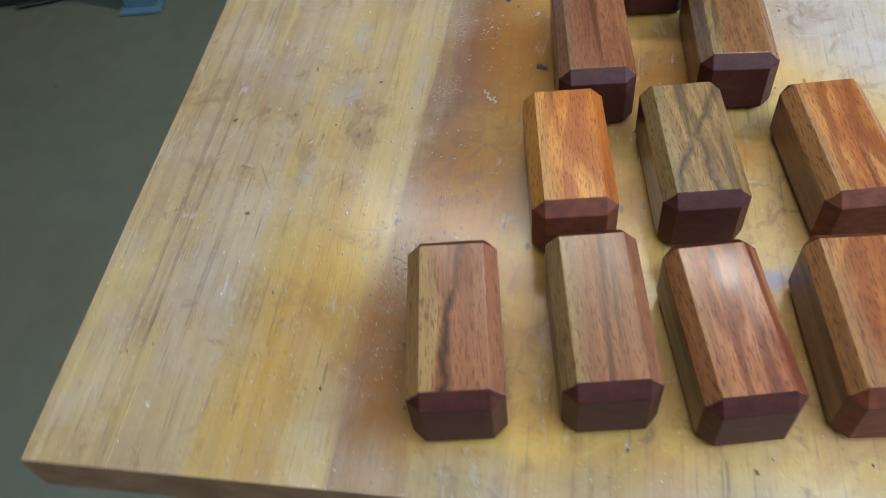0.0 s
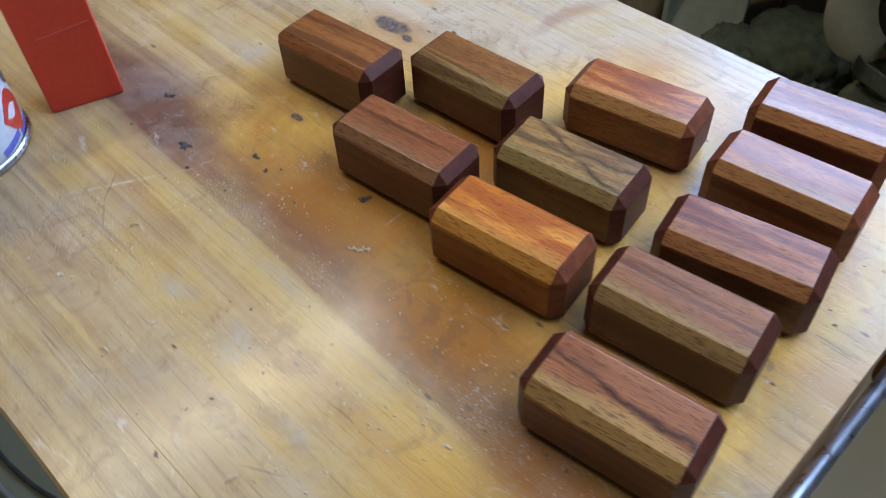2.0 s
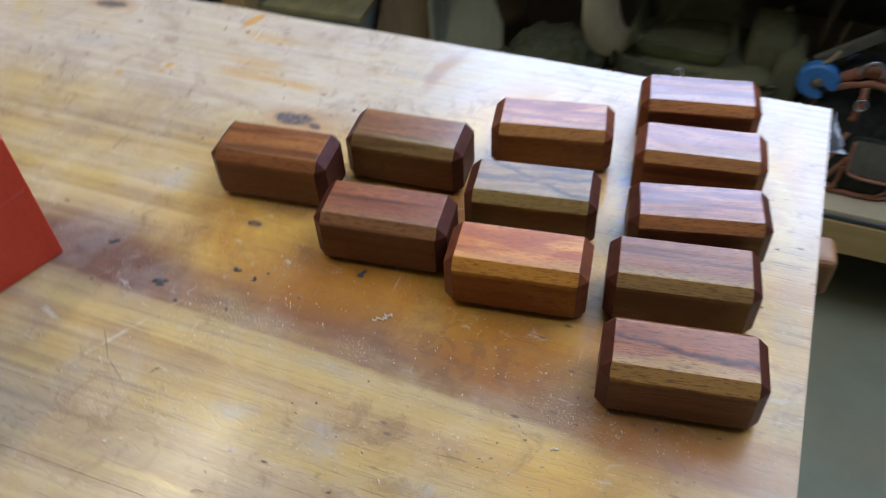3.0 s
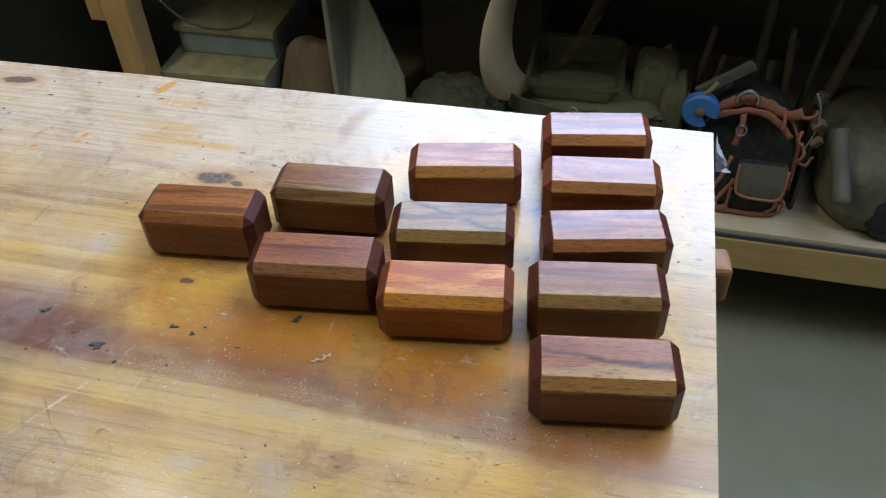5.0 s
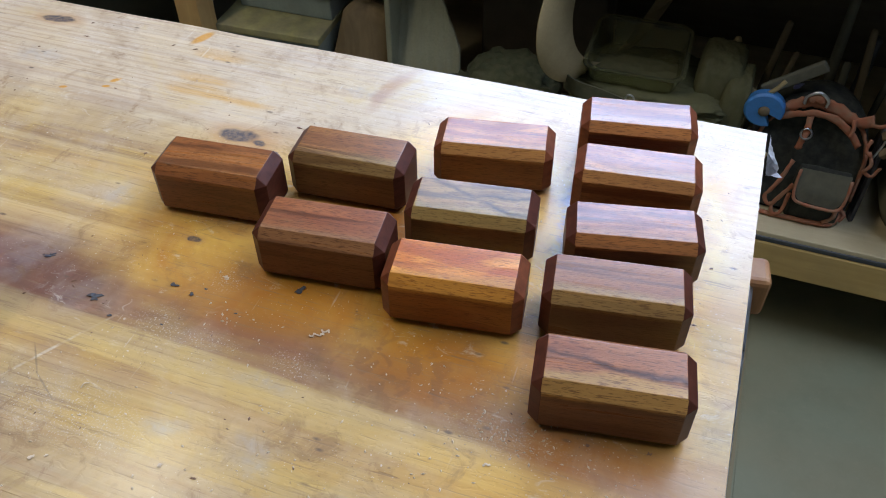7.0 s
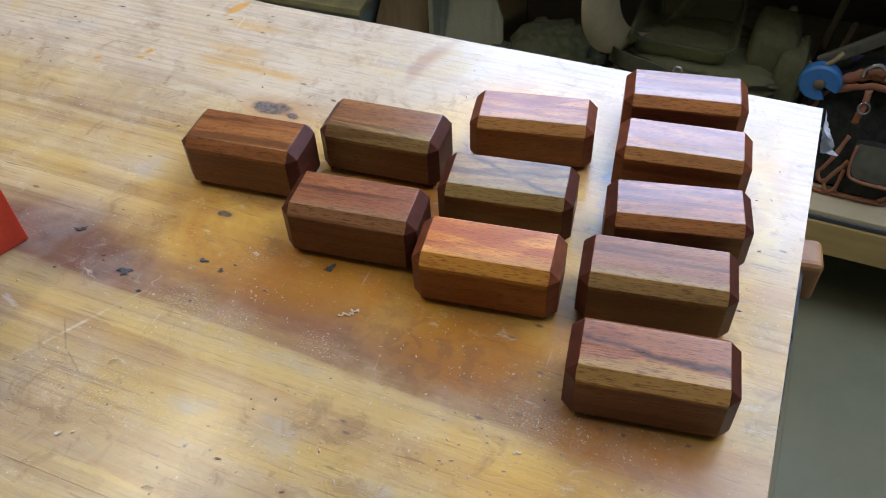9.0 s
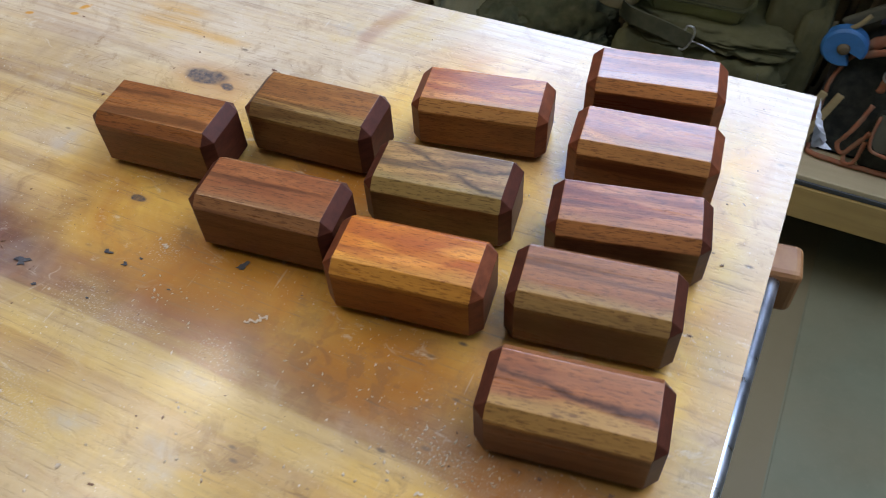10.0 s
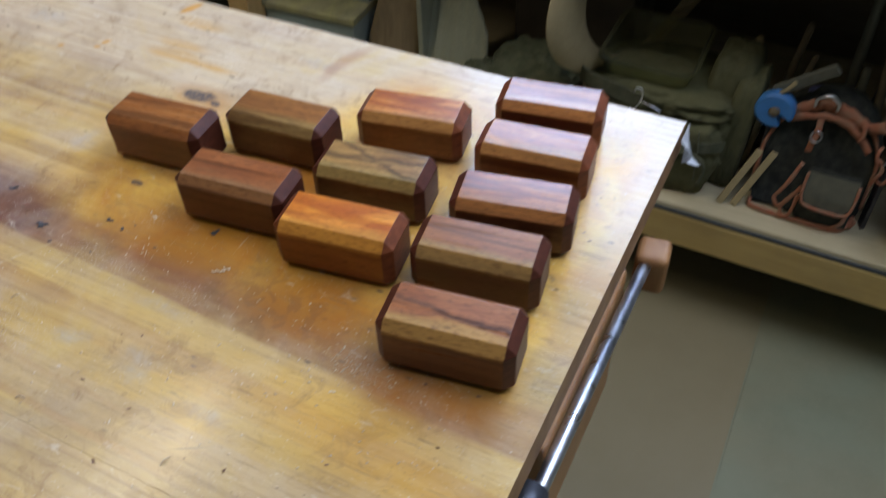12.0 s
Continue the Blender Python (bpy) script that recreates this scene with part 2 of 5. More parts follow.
    dust = g.calc("MULTIPLY", g.ramp(g.noise(p, 16, 6, 0.65, 0.4), (0.46, 0), (0.72, 1)), g.calc("SUBTRACT", 1.0, g.calc("MULTIPLY", honey, 0.85)))
    colour = g.mix(g.calc("MULTIPLY", dust, 0.22), colour, (0.58, 0.52, 0.45))
    for cx, cy, rx, ry in ((-0.130, 0.176, 0.03, 0.012), (-0.385, 0.186, 0.020, 0.013), (-0.346, 0.184, 0.022, 0.006), (-0.280, 0.184, 0.018, 0.009), (-0.40, 0.10, 0.05, 0.02), (-0.365, 0.240, 0.012, 0.010)):
        m = g.calc("MULTIPLY", spot(g, x, y, cx, cy, rx, ry, 0.8), g.ramp(g.noise(p, 700, 3, 0.6), (0.56, 0), (0.66, 0.55)))
        colour = g.mix(m, colour, (0.58, 0.52, 0.46))
    soil = g.calc("MULTIPLY", g.ramp(g.noise(p, 42, 6, 0.7, 1.0), (0.54, 0), (0.64, 0.5)), g.step(grime, 0.42, 0.60, 0.15, 1.0))
    colour = g.mix(soil, colour, (0.20, 0.105, 0.045))
    scuffs = g.calc("MULTIPLY", g.ramp(g.noise(g.mapped(p, (30, 75, 30), loc=(7, 3, 0), rot=(0, 0, -0.3)), 1.0, 5, 0.7, 0.8), (0.60, 0), (0.70, 0.5)), g.step(patches, 0.42, 0.58, 0.1, 1.0))
    colour = g.mix(scuffs, colour, (0.60, 0.52, 0.41))
    blue = g.calc("MULTIPLY", spot(g, x, y, -0.1345, 0.4037, 0.010, 0.05, 0.7), g.ramp(fine, (0.45, 0), (0.55, 0.6)))
    colour = g.mix(blue, colour, (0.20, 0.27, 0.40))
    scratch = g.ramp(g.noise(g.mapped(p, (28, 260, 20), rot=(0, 0, 0.5)), 1.0, 2, 0.4), (0.71, 0), (0.75, 0.5))
    colour = g.mix(scratch, colour, (0.17, 0.10, 0.055))
    pits = g.ramp(g.voronoi(g.mapped(p, (34, 80, 30)), 1.0), (0.06, 0.9), (0.14, 0))
    pits = g.calc("MULTIPLY", pits, g.ramp(g.noise(p, 9, 3), (0.5, 0), (0.6, 1)))
    colour = g.mix(pits, colour, (0.11, 0.075, 0.05))
    # knots with a grey heart
    for cx, cy, rx, ry in ((-0.444, 0.3995, 0.0185, 0.0085), (-0.727, 0.5235, 0.016, 0.006), (-0.4215, 0.3945, 0.007, 0.004), (-0.4135, 0.2680, 0.0055, 0.0032)):
        colour = g.mix(g.calc("MULTIPLY", spot(g, x, y, cx, cy, rx * 1.7, ry * 1.7, 0.5), 0.5), colour, (0.40, 0.20, 0.07))
        colour = g.mix(g.calc("MULTIPLY", spot(g, x, y, cx, cy, rx, ry, 0.25), g.ramp(g.noise(p, 260, 3, 0.6), (0.35, 1.0), (0.65, 0.6))), colour, (0.060, 0.055, 0.062))
    few = g.ramp(g.noise(p, 22, 4, 0.6), (0.42, 0.05), (0.62, 0.8))
    colour = g.mix(g.calc("MULTIPLY", g.ramp(specks, (0.66, 0), (0.72, 0.75)), few), colour, (0.66, 0.60, 0.50))
    colour = g.mix(g.calc("MULTIPLY", g.ramp(specks, (0.29, 0.75), (0.34, 0)), few), colour, (0.15, 0.10, 0.06))
    fibres = g.noise(g.mapped(p, (24, 480, 100), rot=(0, 0, 0.12)), 1.0, 3, 0.6)
    colour = g.mix(g.ramp(fibres, (0.58, 0), (0.70, 0.55)), colour, (0.22, 0.135, 0.07))
    cuts = g.ramp(g.noise(g.mapped(p, (210, 20, 20), loc=(2, 5, 0), rot=(0, 0, 0.35)), 1.0, 2, 0.4), (0.73, 0), (0.77, 0.5))
    colour = g.mix(g.calc("MULTIPLY", cuts, few), colour, (0.62, 0.55, 0.44))
    g.put("Base Color", colour)
    g.put("Coat Weight", g.calc("SUBTRACT", 0.62, g.calc("MULTIPLY", dust, 0.45)))
    g.put("Coat Roughness", g.calc("ADD", 0.04, g.calc("ADD", g.calc("MULTIPLY", grime, 0.16), g.calc("MULTIPLY", streak, 0.16))))
    rough = g.calc("ADD", 0.40, g.calc("MULTIPLY", dust, 0.22))
    g.put("Roughness", g.calc("ADD", rough, g.calc("MULTIPLY", streak, 0.14)))
    height = g.calc("ADD", g.calc("MULTIPLY", rings2, 0.25), g.calc("ADD", streak, g.calc("MULTIPLY", fine, 0.5)))
    dents = g.ramp(g.noise(g.mapped(p, (90, 210, 90), rot=(0, 0, 0.3)), 1.0, 2, 0.5, 0.8), (0.60, 0), (0.68, 1))
    dents = g.calc("ADD", dents, g.calc("ADD", cuts, g.ramp(fibres, (0.58, 0), (0.7, 0.8))))
    g.bump(g.calc("SUBTRACT", height, g.calc("ADD", g.calc("MULTIPLY", scratch, 1.2), g.calc("MULTIPLY", dents, 0.5))), 0.30, 0.0007)
    return g.mat


def block_wood(name, base, pale, dark, band=None, seed=0.0, figure=0.5, rough=0.27, stripe=5.0, cracks=(), slant=0.1, shaded_side=None, coat=0.22):
    """Oiled hardwood; band: the colour of its sapwood along the near upper edge; the colour below it is darker wood
    with side shade painted in.
    """
    g = Nodes(name, rough, 0, 0.30)
    base, pale, dark = [(1.32 * t[0], 1.03 * t[1], 0.56 * t[2]) for t in (base, pale, dark)]
    p = g.mapped(g.coord(), loc=(seed * 1.7, seed * 0.9, seed * 0.4))
    q = g.coord()
    grain = g.noise(g.mapped(p, (7, 120, 120), rot=(0, 0, 0.5 * slant)), 1.0, 6, 0.65, 0.5)
    fig = g.noise(g.mapped(p, (4 + 0.8 * stripe, 9 * stripe, 7 * stripe), rot=(0, 0, slant)), 1.0, 3, 0.5, 1.3)
    flame = g.wave(g.mapped(p, (2.2, 9.0, 8.0), rot=(0, 0, 1.1 * slant)), 0.55 * stripe, 6.0, 3, 1.1)
    broad = g.noise(g.mapped(p, (6, 30, 30), loc=(2, 5, 1), rot=(0, 0, slant)), 1.0, 3, 0.5, 0.8)
    veins = g.noise(g.mapped(p, (5, 80, 70), loc=(3, 1, 0), rot=(0, 0, 0.9 * slant)), 1.0, 3, 0.5, 0.7)
    pores = g.noise(g.mapped(p, (150, 1300, 1300), rot=(0, 0, 0.5 * slant)), 1.0, 2, 0.5)
    colour = g.mix(g.ramp(grain, (0.34, 0), (0.66, 1)), dark, base)
    colour = g.mix(g.ramp(broad, (0.42, 0.0), (0.60, 0.55)), colour, tuple(0.8 * k for k in dark))
    colour = g.mix(g.calc("MULTIPLY", g.ramp(fig, (0.44, 0), (0.58, 1)), 0.62 * figure), colour, pale)
    colour = g.mix(g.calc("MULTIPLY", g.ramp(flame, (0.60, 0), (0.82, 1)), 0.70 * figure), colour, tuple(0.9 * k for k in dark))
    axes = g.axes(q)
    shift = g.calc("MULTIPLY", g.calc("SUBTRACT", fig, 0.5), 0.03)
    # below the upper chamfer: darker wood tone, with the sides' shade painted in
    if shaded_side:
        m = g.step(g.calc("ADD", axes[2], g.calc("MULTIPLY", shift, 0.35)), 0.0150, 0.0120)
        colour = g.mix(g.calc("MULTIPLY", m, 0.80), colour, g.mix(g.ramp(grain, (0.3, 0), (0.65, 1)), tuple(0.55 * k for k in shaded_side), shaded_side))
    if band:
        m = g.calc("MULTIPLY", g.step(g.calc("ADD", axes[1], shift), -0.006, -0.0165), g.step(g.calc("ADD", axes[2], g.calc("MULTIPLY", shift, 0.3)), 0.0115, 0.0150))
        colour = g.mix(g.calc("MULTIPLY", m, 0.90), colour, g.mix(g.ramp(grain, (0.3, 0), (0.6, 1)), tuple(0.62 * k for k in band), band))
    colour = g.mix(g.ramp(veins, (0.57, 0), (0.66, 0.7)), colour, tuple(0.40 * k for k in dark))
    for crack in cracks:
        w = g.calc("ADD", axes[1], g.calc("ADD", g.calc("MULTIPLY", axes[0], -crack), g.calc("MULTIPLY", g.calc("SUBTRACT", g.noise(g.mapped(p, (26, 26, 26)), 1.0, 4), 0.5), 0.026)))
        m = g.ramp(g.calc("ABSOLUTE", w), (0.0, 1), (0.0009, 0))
        colour = g.mix(g.calc("MULTIPLY", m, g.ramp(grain, (0.3, 0.2), (0.55, 0.95))), colour, tuple(0.12 * k for k in base))
    colour = g.mix(g.ramp(pores, (0.54, 0), (0.63, 0.62)), colour, tuple(0.34 * k for k in dark))
    g.put("Base Color", colour)
    g.put("Roughness", g.step(grain, 0.25, 0.75, rough + 0.14, rough - 0.02))
    g.put("Coat Weight", g.step(broad, 0.35, 0.65, 1.3 * coat, 0.6 * coat))
    g.put("Coat Roughness", g.step(fig, 0.3, 0.7, 0.09, 0.20))
    g.bump(g.calc("SUBTRACT", grain, g.calc("MULTIPLY", pores, 0.8)), 0.30, 0.0004)
    return g.mat


def end_grain(name, tone, seed=0.0):
    g = Nodes(name, 0.42, 0, 0.16)
    p = g.mapped(g.coord(), loc=(seed, seed, seed))
    n, dots = g.noise(g.mapped(p, (30, 120, 260)), 1.0, 4, 0.6), g.voronoi(p, 900)
    colour = g.mix(g.ramp(n, (0.3, 0), (0.7, 1)), tuple(0.55 * c for c in tone), tone)
    g.put("Base Color", g.mix(g.ramp(dots, (0.1, 0.5), (0.3, 0)), colour, tuple(0.3 * c for c in tone)))
    g.bump(n, 0.12, 0.0003)
    return g.mat


def plain_wood(name, base, dark, scale=1.0, rough=0.6, along=(2.0, 40.0, 40.0), dust=0.0):
    g = Nodes(name, rough, 0, 0.4)
    p = g.coord()
    n = g.noise(g.mapped(p, tuple(scale * a for a in along)), 1.0, 5, 0.6, 0.5)
    big = g.noise(p, 7, 4, 0.6)
    colour = g.mix(g.ramp(n, (0.3, 0), (0.7, 1)), dark, base)
    colour = g.mix(g.ramp(big, (0.4, 0), (0.75, 0.4)), colour, tuple(0.55 * c for c in dark))
    if dust:
        colour = g.mix(g.calc("MULTIPLY", g.ramp(g.noise(p, 12, 6, 0.7), (0.3, 0.3), (0.7, 1)), dust), colour, (0.28, 0.25, 0.17))
    g.put("Base Color", colour)
    g.bump(n, 0.25, 0.0008)
    return g.mat


def cloth(name, a, b, weave=900.0, dust=0.3, dust_colour=(0.20, 0.18, 0.12), rough=0.9):
    g = Nodes(name, rough, 0, 0.2)
    p = g.coord()
    big, mid = g.noise(p, 9, 5, 0.6), g.noise(p, 60, 4, 0.6)
    w = g.calc("MULTIPLY", g.wave(p, weave * 0.2, 0.5, 1, 1, "X"), g.wave(p, weave * 0.2, 0.5, 1, 1, "Z"))
    colour = g.mix(g.ramp(big, (0.3, 0), (0.7, 1)), a, b)
    colour = g.mix(g.calc("MULTIPLY", g.ramp(mid, (0.4, 0), (0.7, 1)), dust), colour, dust_colour)
    g.put("Base Color", colour)
    g.bump(g.calc("ADD", g.calc("MULTIPLY", w, 0.4), mid), 0.4, 0.0012)
    return g.mat


def concrete(name, brownish):
    g = Nodes(name, 0.62, 0, 0.35)
    p = g.coord()
    big, mid, small = g.noise(p, 1.6, 5, 0.6), g.noise(p, 9, 6, 0.65), g.noise(p, 90, 4, 0.6)
    colour = g.mix(g.ramp(big, (0.35, 0), (0.7, 1)), (0.205, 0.225, 0.150), (0.235, 0.245, 0.158))
    colour = g.mix(g.ramp(mid, (0.45, 0), (0.75, 0.5)), colour, (0.17, 0.185, 0.12))
    colour = g.mix(g.ramp(small, (0.55, 0), (0.8, 0.35)), colour, (0.28, 0.27, 0.19))
    spots = g.calc("MULTIPLY", g.ramp(g.voronoi(p, 11), (0.03, 0.8), (0.07, 0)), g.ramp(g.noise(p, 5), (0.5, 0), (0.56, 1)))
    colour = g.mix(spots, colour, (0.035, 0.035, 0.03))
    axes = g.axes(p)
    brown = g.ramp(g.noise(p, 1.1, 4, 0.6, 0.5), (0.45, 0), (0.62, 0.5))
    if brownish:
        brown = g.calc("MAXIMUM", brown, g.calc("MULTIPLY", spot(g, axes[0], axes[1], 0.0, 0.75, 0.5, 0.6, 0.5), 0.75))
    g.put("Base Color", g.mix(brown, colour, (0.255, 0.195, 0.105)))
    g.put("Roughness", g.step(mid, 0.3, 0.7, 0.5, 0.72))
    g.bump(g.calc("ADD", mid, g.calc("MULTIPLY", small, 0.4)), 0.2, 0.0015)
    return g.mat


PINE = bench_pine()
PINE_SIDE = plain_wood("pine_edge", (0.40, 0.22, 0.09), (0.22, 0.10, 0.04))
LEG_WOOD = plain_wood("varnished_pine", (0.45, 0.21, 0.065), (0.30, 0.125, 0.04), rough=0.4, along=(30, 30, 2))
STUD = plain_wood("raw_pine", (0.60, 0.40, 0.17), (0.47, 0.29, 0.11), along=(40, 40, 2.0))
FASCIA = plain_wood("dusty_fascia_pine", (0.62, 0.43, 0.15), (0.46, 0.30, 0.09), dust=0.25)
DUSTY_METAL = worn("dusty_metal", (0.13, 0.13, 0.095), (0.085, 0.085, 0.065), 0.7, 0.1, 30, dust=0.4, dust_colour=(0.17, 0.16, 0.11))
PLY = plain_wood("dusty_plywood", (0.62, 0.53, 0.34), (0.50, 0.42, 0.25), dust=0.35)
DARK_WOOD = plain_wood("dark_shelf_wood", (0.14, 0.11, 0.07), (0.08, 0.06, 0.04), dust=0.3)
FLOOR, FLOOR_GREEN = concrete("brown_stained_floor_paint", True), concrete("green_floor_paint", False)
WALL = worn("wall_paint", (0.25, 0.24, 0.205), (0.20, 0.192, 0.165), 0.8, scale=3)
CEIL = worn("ceiling_board", (0.36, 0.34, 0.30), (0.30, 0.28, 0.245), 0.85, scale=3)
STEEL = worn("brushed_steel", (0.74, 0.76, 0.80), (0.66, 0.68, 0.72), 0.34, 1.0, 60, relief=0.05)
DARK_STEEL = worn("dark_steel", (0.10, 0.10, 0.11), (0.06, 0.06, 0.065), 0.45, 0.7, 40)
TIN = worn("tin_rim", (0.50, 0.52, 0.56), (0.40, 0.42, 0.46), 0.3, 1.0, 50, relief=0.1)
LABEL_WHITE = worn("white_label_paper", (0.70, 0.76, 0.82), (0.66, 0.72, 0.78), 0.35, scale=9, relief=0.05)
INK_BLUE = worn("blue_ink", (0.10, 0.10, 0.42), (0.14, 0.14, 0.48), 0.4, relief=0.05)
INK_RED = worn("red_ink", (0.60, 0.06, 0.035), (0.52, 0.05, 0.03), 0.4, relief=0.05)
INK_DARK = worn("dark_ink", (0.06, 0.06, 0.11), (0.04, 0.04, 0.08), 0.4, relief=0.05)
RED_CARD = worn("red_card", (0.60, 0.050, 0.018), (0.54, 0.042, 0.016), 0.5, scale=12, relief=0.12)
RED_FOLD = worn("red_card_fold", (0.60, 0.10, 0.08), (0.56, 0.08, 0.06), 0.5, scale=30, relief=0.12)
BLACK_RUBBER = worn("black_rubber", (0.022, 0.022, 0.024), (0.035, 0.035, 0.035), 0.55, scale=30, dust=0.15)
GREY_RUBBER = worn("grey_hose", (0.30, 0.30, 0.28), (0.22, 0.22, 0.20), 0.45, scale=40, dust=0.2)
BLUE_PLASTIC = worn("blue_plastic", (0.03, 0.22, 0.58), (0.025, 0.18, 0.50), 0.45, scale=25, dust=0.10)
NAVY_PLASTIC = worn("navy_plastic", (0.035, 0.05, 0.18), (0.03, 0.04, 0.13), 0.4, scale=25, dust=0.2)
STRIP = worn("slate_edge_strip", (0.030, 0.038, 0.050), (0.05, 0.058, 0.066), 0.6, scale=20, dust=0.35, dust_colour=(0.12, 0.12, 0.09))
BLUE_PAINT = worn("pale_blue_paint", (0.17, 0.34, 0.43), (0.14, 0.28, 0.36), 0.45, scale=16, dust=0.25)
GREY_GREEN = worn("grey_green_board", (0.33, 0.345, 0.25), (0.26, 0.275, 0.20), 0.7, scale=10, dust=0.4, dust_colour=(0.30, 0.29, 0.20))
BOX_GREY = worn("grey_box_card", (0.30, 0.38, 0.36), (0.20, 0.26, 0.24), 0.7, scale=12, dust=0.25)
BOX_LID = worn("yellowed_lid", (0.36, 0.34, 0.13), (0.16, 0.16, 0.07), 0.75, scale=26, dust=0.55, relief=0.5)
BELT = worn("tan_belt", (0.40, 0.31, 0.15), (0.32, 0.245, 0.115), 0.7, scale=14, dust=0.2)
BROWN_DUSTY = worn("dusty_brown_board", (0.20, 0.15, 0.085), (0.13, 0.095, 0.055), 0.8, scale=12, dust=0.35, dust_colour=(0.19, 0.17, 0.115))
DARK_BIN = worn("dark_navy_plastic", (0.020, 0.026, 0.034), (0.03, 0.038, 0.046), 0.4, scale=8, dust=0.12)
DARK_CARD = worn("dark_brown_card", (0.06, 0.045, 0.03), (0.04, 0.03, 0.02), 0.8, scale=8, dust=0.2)
KHAKI = cloth("khaki_canvas", (0.120, 0.117, 0.056), (0.070, 0.071, 0.036), dust_colour=(0.155, 0.145, 0.085))
KHAKI_DARK = cloth("dark_green_cloth", (0.090, 0.105, 0.062), (0.052, 0.062, 0.040))
WEB = cloth("olive_webbing", (0.10, 0.105, 0.065), (0.075, 0.08, 0.05), 1500)
BLACK_CLOTH = cloth("black_nylon", (0.018, 0.020, 0.017), (0.036, 0.038, 0.032), dust=0.45, dust_colour=(0.085, 0.085, 0.065))
FLAP_CLOTH = cloth("faded_flap_canvas", (0.13, 0.125, 0.09), (0.10, 0.10, 0.075))
ORANGE_WEB = cloth("faded_orange_binding", (0.42, 0.145, 0.075), (0.30, 0.125, 0.075), 1500, 0.75, (0.27, 0.19, 0.125))
PAPER = worn("torn_white_paper", (0.72, 0.73, 0.74), (0.60, 0.60, 0.60), 0.8, scale=60, relief=0.4)
CHAR = worn("charred_flake", (0.03, 0.03, 0.035), (0.05, 0.05, 0.06), 0.6, scale=200)
SHAVING = worn("pale_shaving", (0.56, 0.44, 0.31), (0.44, 0.31, 0.19), 0.7, scale=200)
CHIP = worn("brown_chip", (0.20, 0.10, 0.05), (0.12, 0.06, 0.035), 0.7, scale=200)
KNOB_WOOD = plain_wood("knob_beech", (0.40, 0.19, 0.065), (0.29, 0.12, 0.04), rough=0.55, along=(60, 60, 8))


def clear_plastic():
    g = Nodes("dusty_clear_plastic", 0.22, 0, 0.5)
    g.put("Base Color", (0.60, 0.62, 0.40))
    g.put("Transmission Weight", 0.93)
    g.put("IOR", 1.3)
    n = g.noise(g.coord(), 30, 5, 0.6)
    g.put("Roughness", g.step(n, 0.3, 0.7, 0.04, 0.22))
    return g.mat


def glass():
    g = Nodes("window_glass", 0.02, 0, 0.5)
    g.put("Transmission Weight", 1.0)
    g.put("IOR", 1.45)
    return g.mat


def lamp_tube():
    g = Nodes("lit_tube", 0.3)
    g.put("Emission Color", (1.0, 0.97, 0.92))
    g.put("Emission Strength", 4.0)
    return g.mat


CLEAR, GLASS, TUBE = clear_plastic(), glass(), lamp_tube()
WHITE_PAINT = worn("white_enamel", (0.75, 0.75, 0.73), (0.68, 0.68, 0.66), 0.4, scale=10)

# ---- mesh makers ----


def part(name, bm, material, parent=None, label="", smooth=False):
    bmesh.ops.recalc_face_normals(bm, faces=bm.faces)
    me = bpy.data.meshes.new(name)
    bm.to_mesh(me)
    bm.free()
    for m in material if isinstance(material, (list, tuple)) else [material]:
        me.materials.append(m)
    if smooth:
        me.polygons.foreach_set("use_smooth", [True] * len(me.polygons))
    ob = new(name, me)
    if parent:
        ob.parent = parent
    if label:
        tagged(ob, label)
    return ob


def thing(name, m, label, category, group="", kind=""):
    ob = new(name)
    ob.empty_display_size = 0.05
    ob.matrix_world = m
    return tagged(ob, label, category, group, kind)


def box(size, at=(0, 0, 0), bevel=0.0, turn=(0, 0, 0), bm=None, segments=2):
    """A bevelled box round at; added to bm where one is given."""
    own = bmesh.new()
    bmesh.ops.create_cube(own, size=1)
    bmesh.ops.transform(own, matrix=Matrix.Diagonal((*size, 1)), verts=own.verts)
    if bevel:
        bmesh.ops.bevel(own, geom=own.edges[:], offset=bevel, segments=segments, profile=0.5, affect="EDGES")
    bmesh.ops.transform(own, matrix=pose(*at, *turn), verts=own.verts)
    return joined(own, bm)


def joined(own, bm):
    if bm is None:
        return own
    me = bpy.data.meshes.new("scrap")
    own.to_mesh(me)
    own.free()
    bm.from_mesh(me)
    bpy.data.meshes.remove(me)
    return bm


def lathe(profile, sides=32, m=None, bm=None, arc=360.0):
    """Turns (radius, height) points round z."""
    own = bmesh.new()
    full = arc >= 360
    n = sides if full else sides + 1
    rings = []
    for i in range(n):
        a = radians(arc) * i / sides
        rings.append([own.verts.new((r * math.cos(a), r * math.sin(a), z)) for r, z in profile])
    for i in range(sides):
        p, q = rings[i], rings[(i + 1) % n]
        for k in range(len(profile) - 1):
            own.faces.new((p[k], q[k], q[k + 1], p[k + 1]))
    bmesh.ops.remove_doubles(own, verts=own.verts, dist=1e-6)
    if m:
        bmesh.ops.transform(own, matrix=m, verts=own.verts)
    return joined(own, bm)


def curve_points(points, steps):
    """A smooth line through the points."""
    pts = [Vector(p) for p in points]
    pts = [2 * pts[0] - pts[1], *pts, 2 * pts[-1] - pts[-2]]
    out = []
    for i in range(1, len(pts) - 2):
        a, b, c, d = pts[i - 1:i + 3]
        for s in range(steps):
            t = s / steps
            out.append(0.5 * (2 * b + (c - a) * t + (2 * a - 5 * b + 4 * c - d) * t * t + (3 * b - a - 3 * c + d) * t ** 3))
    return [*out, pts[-2]]


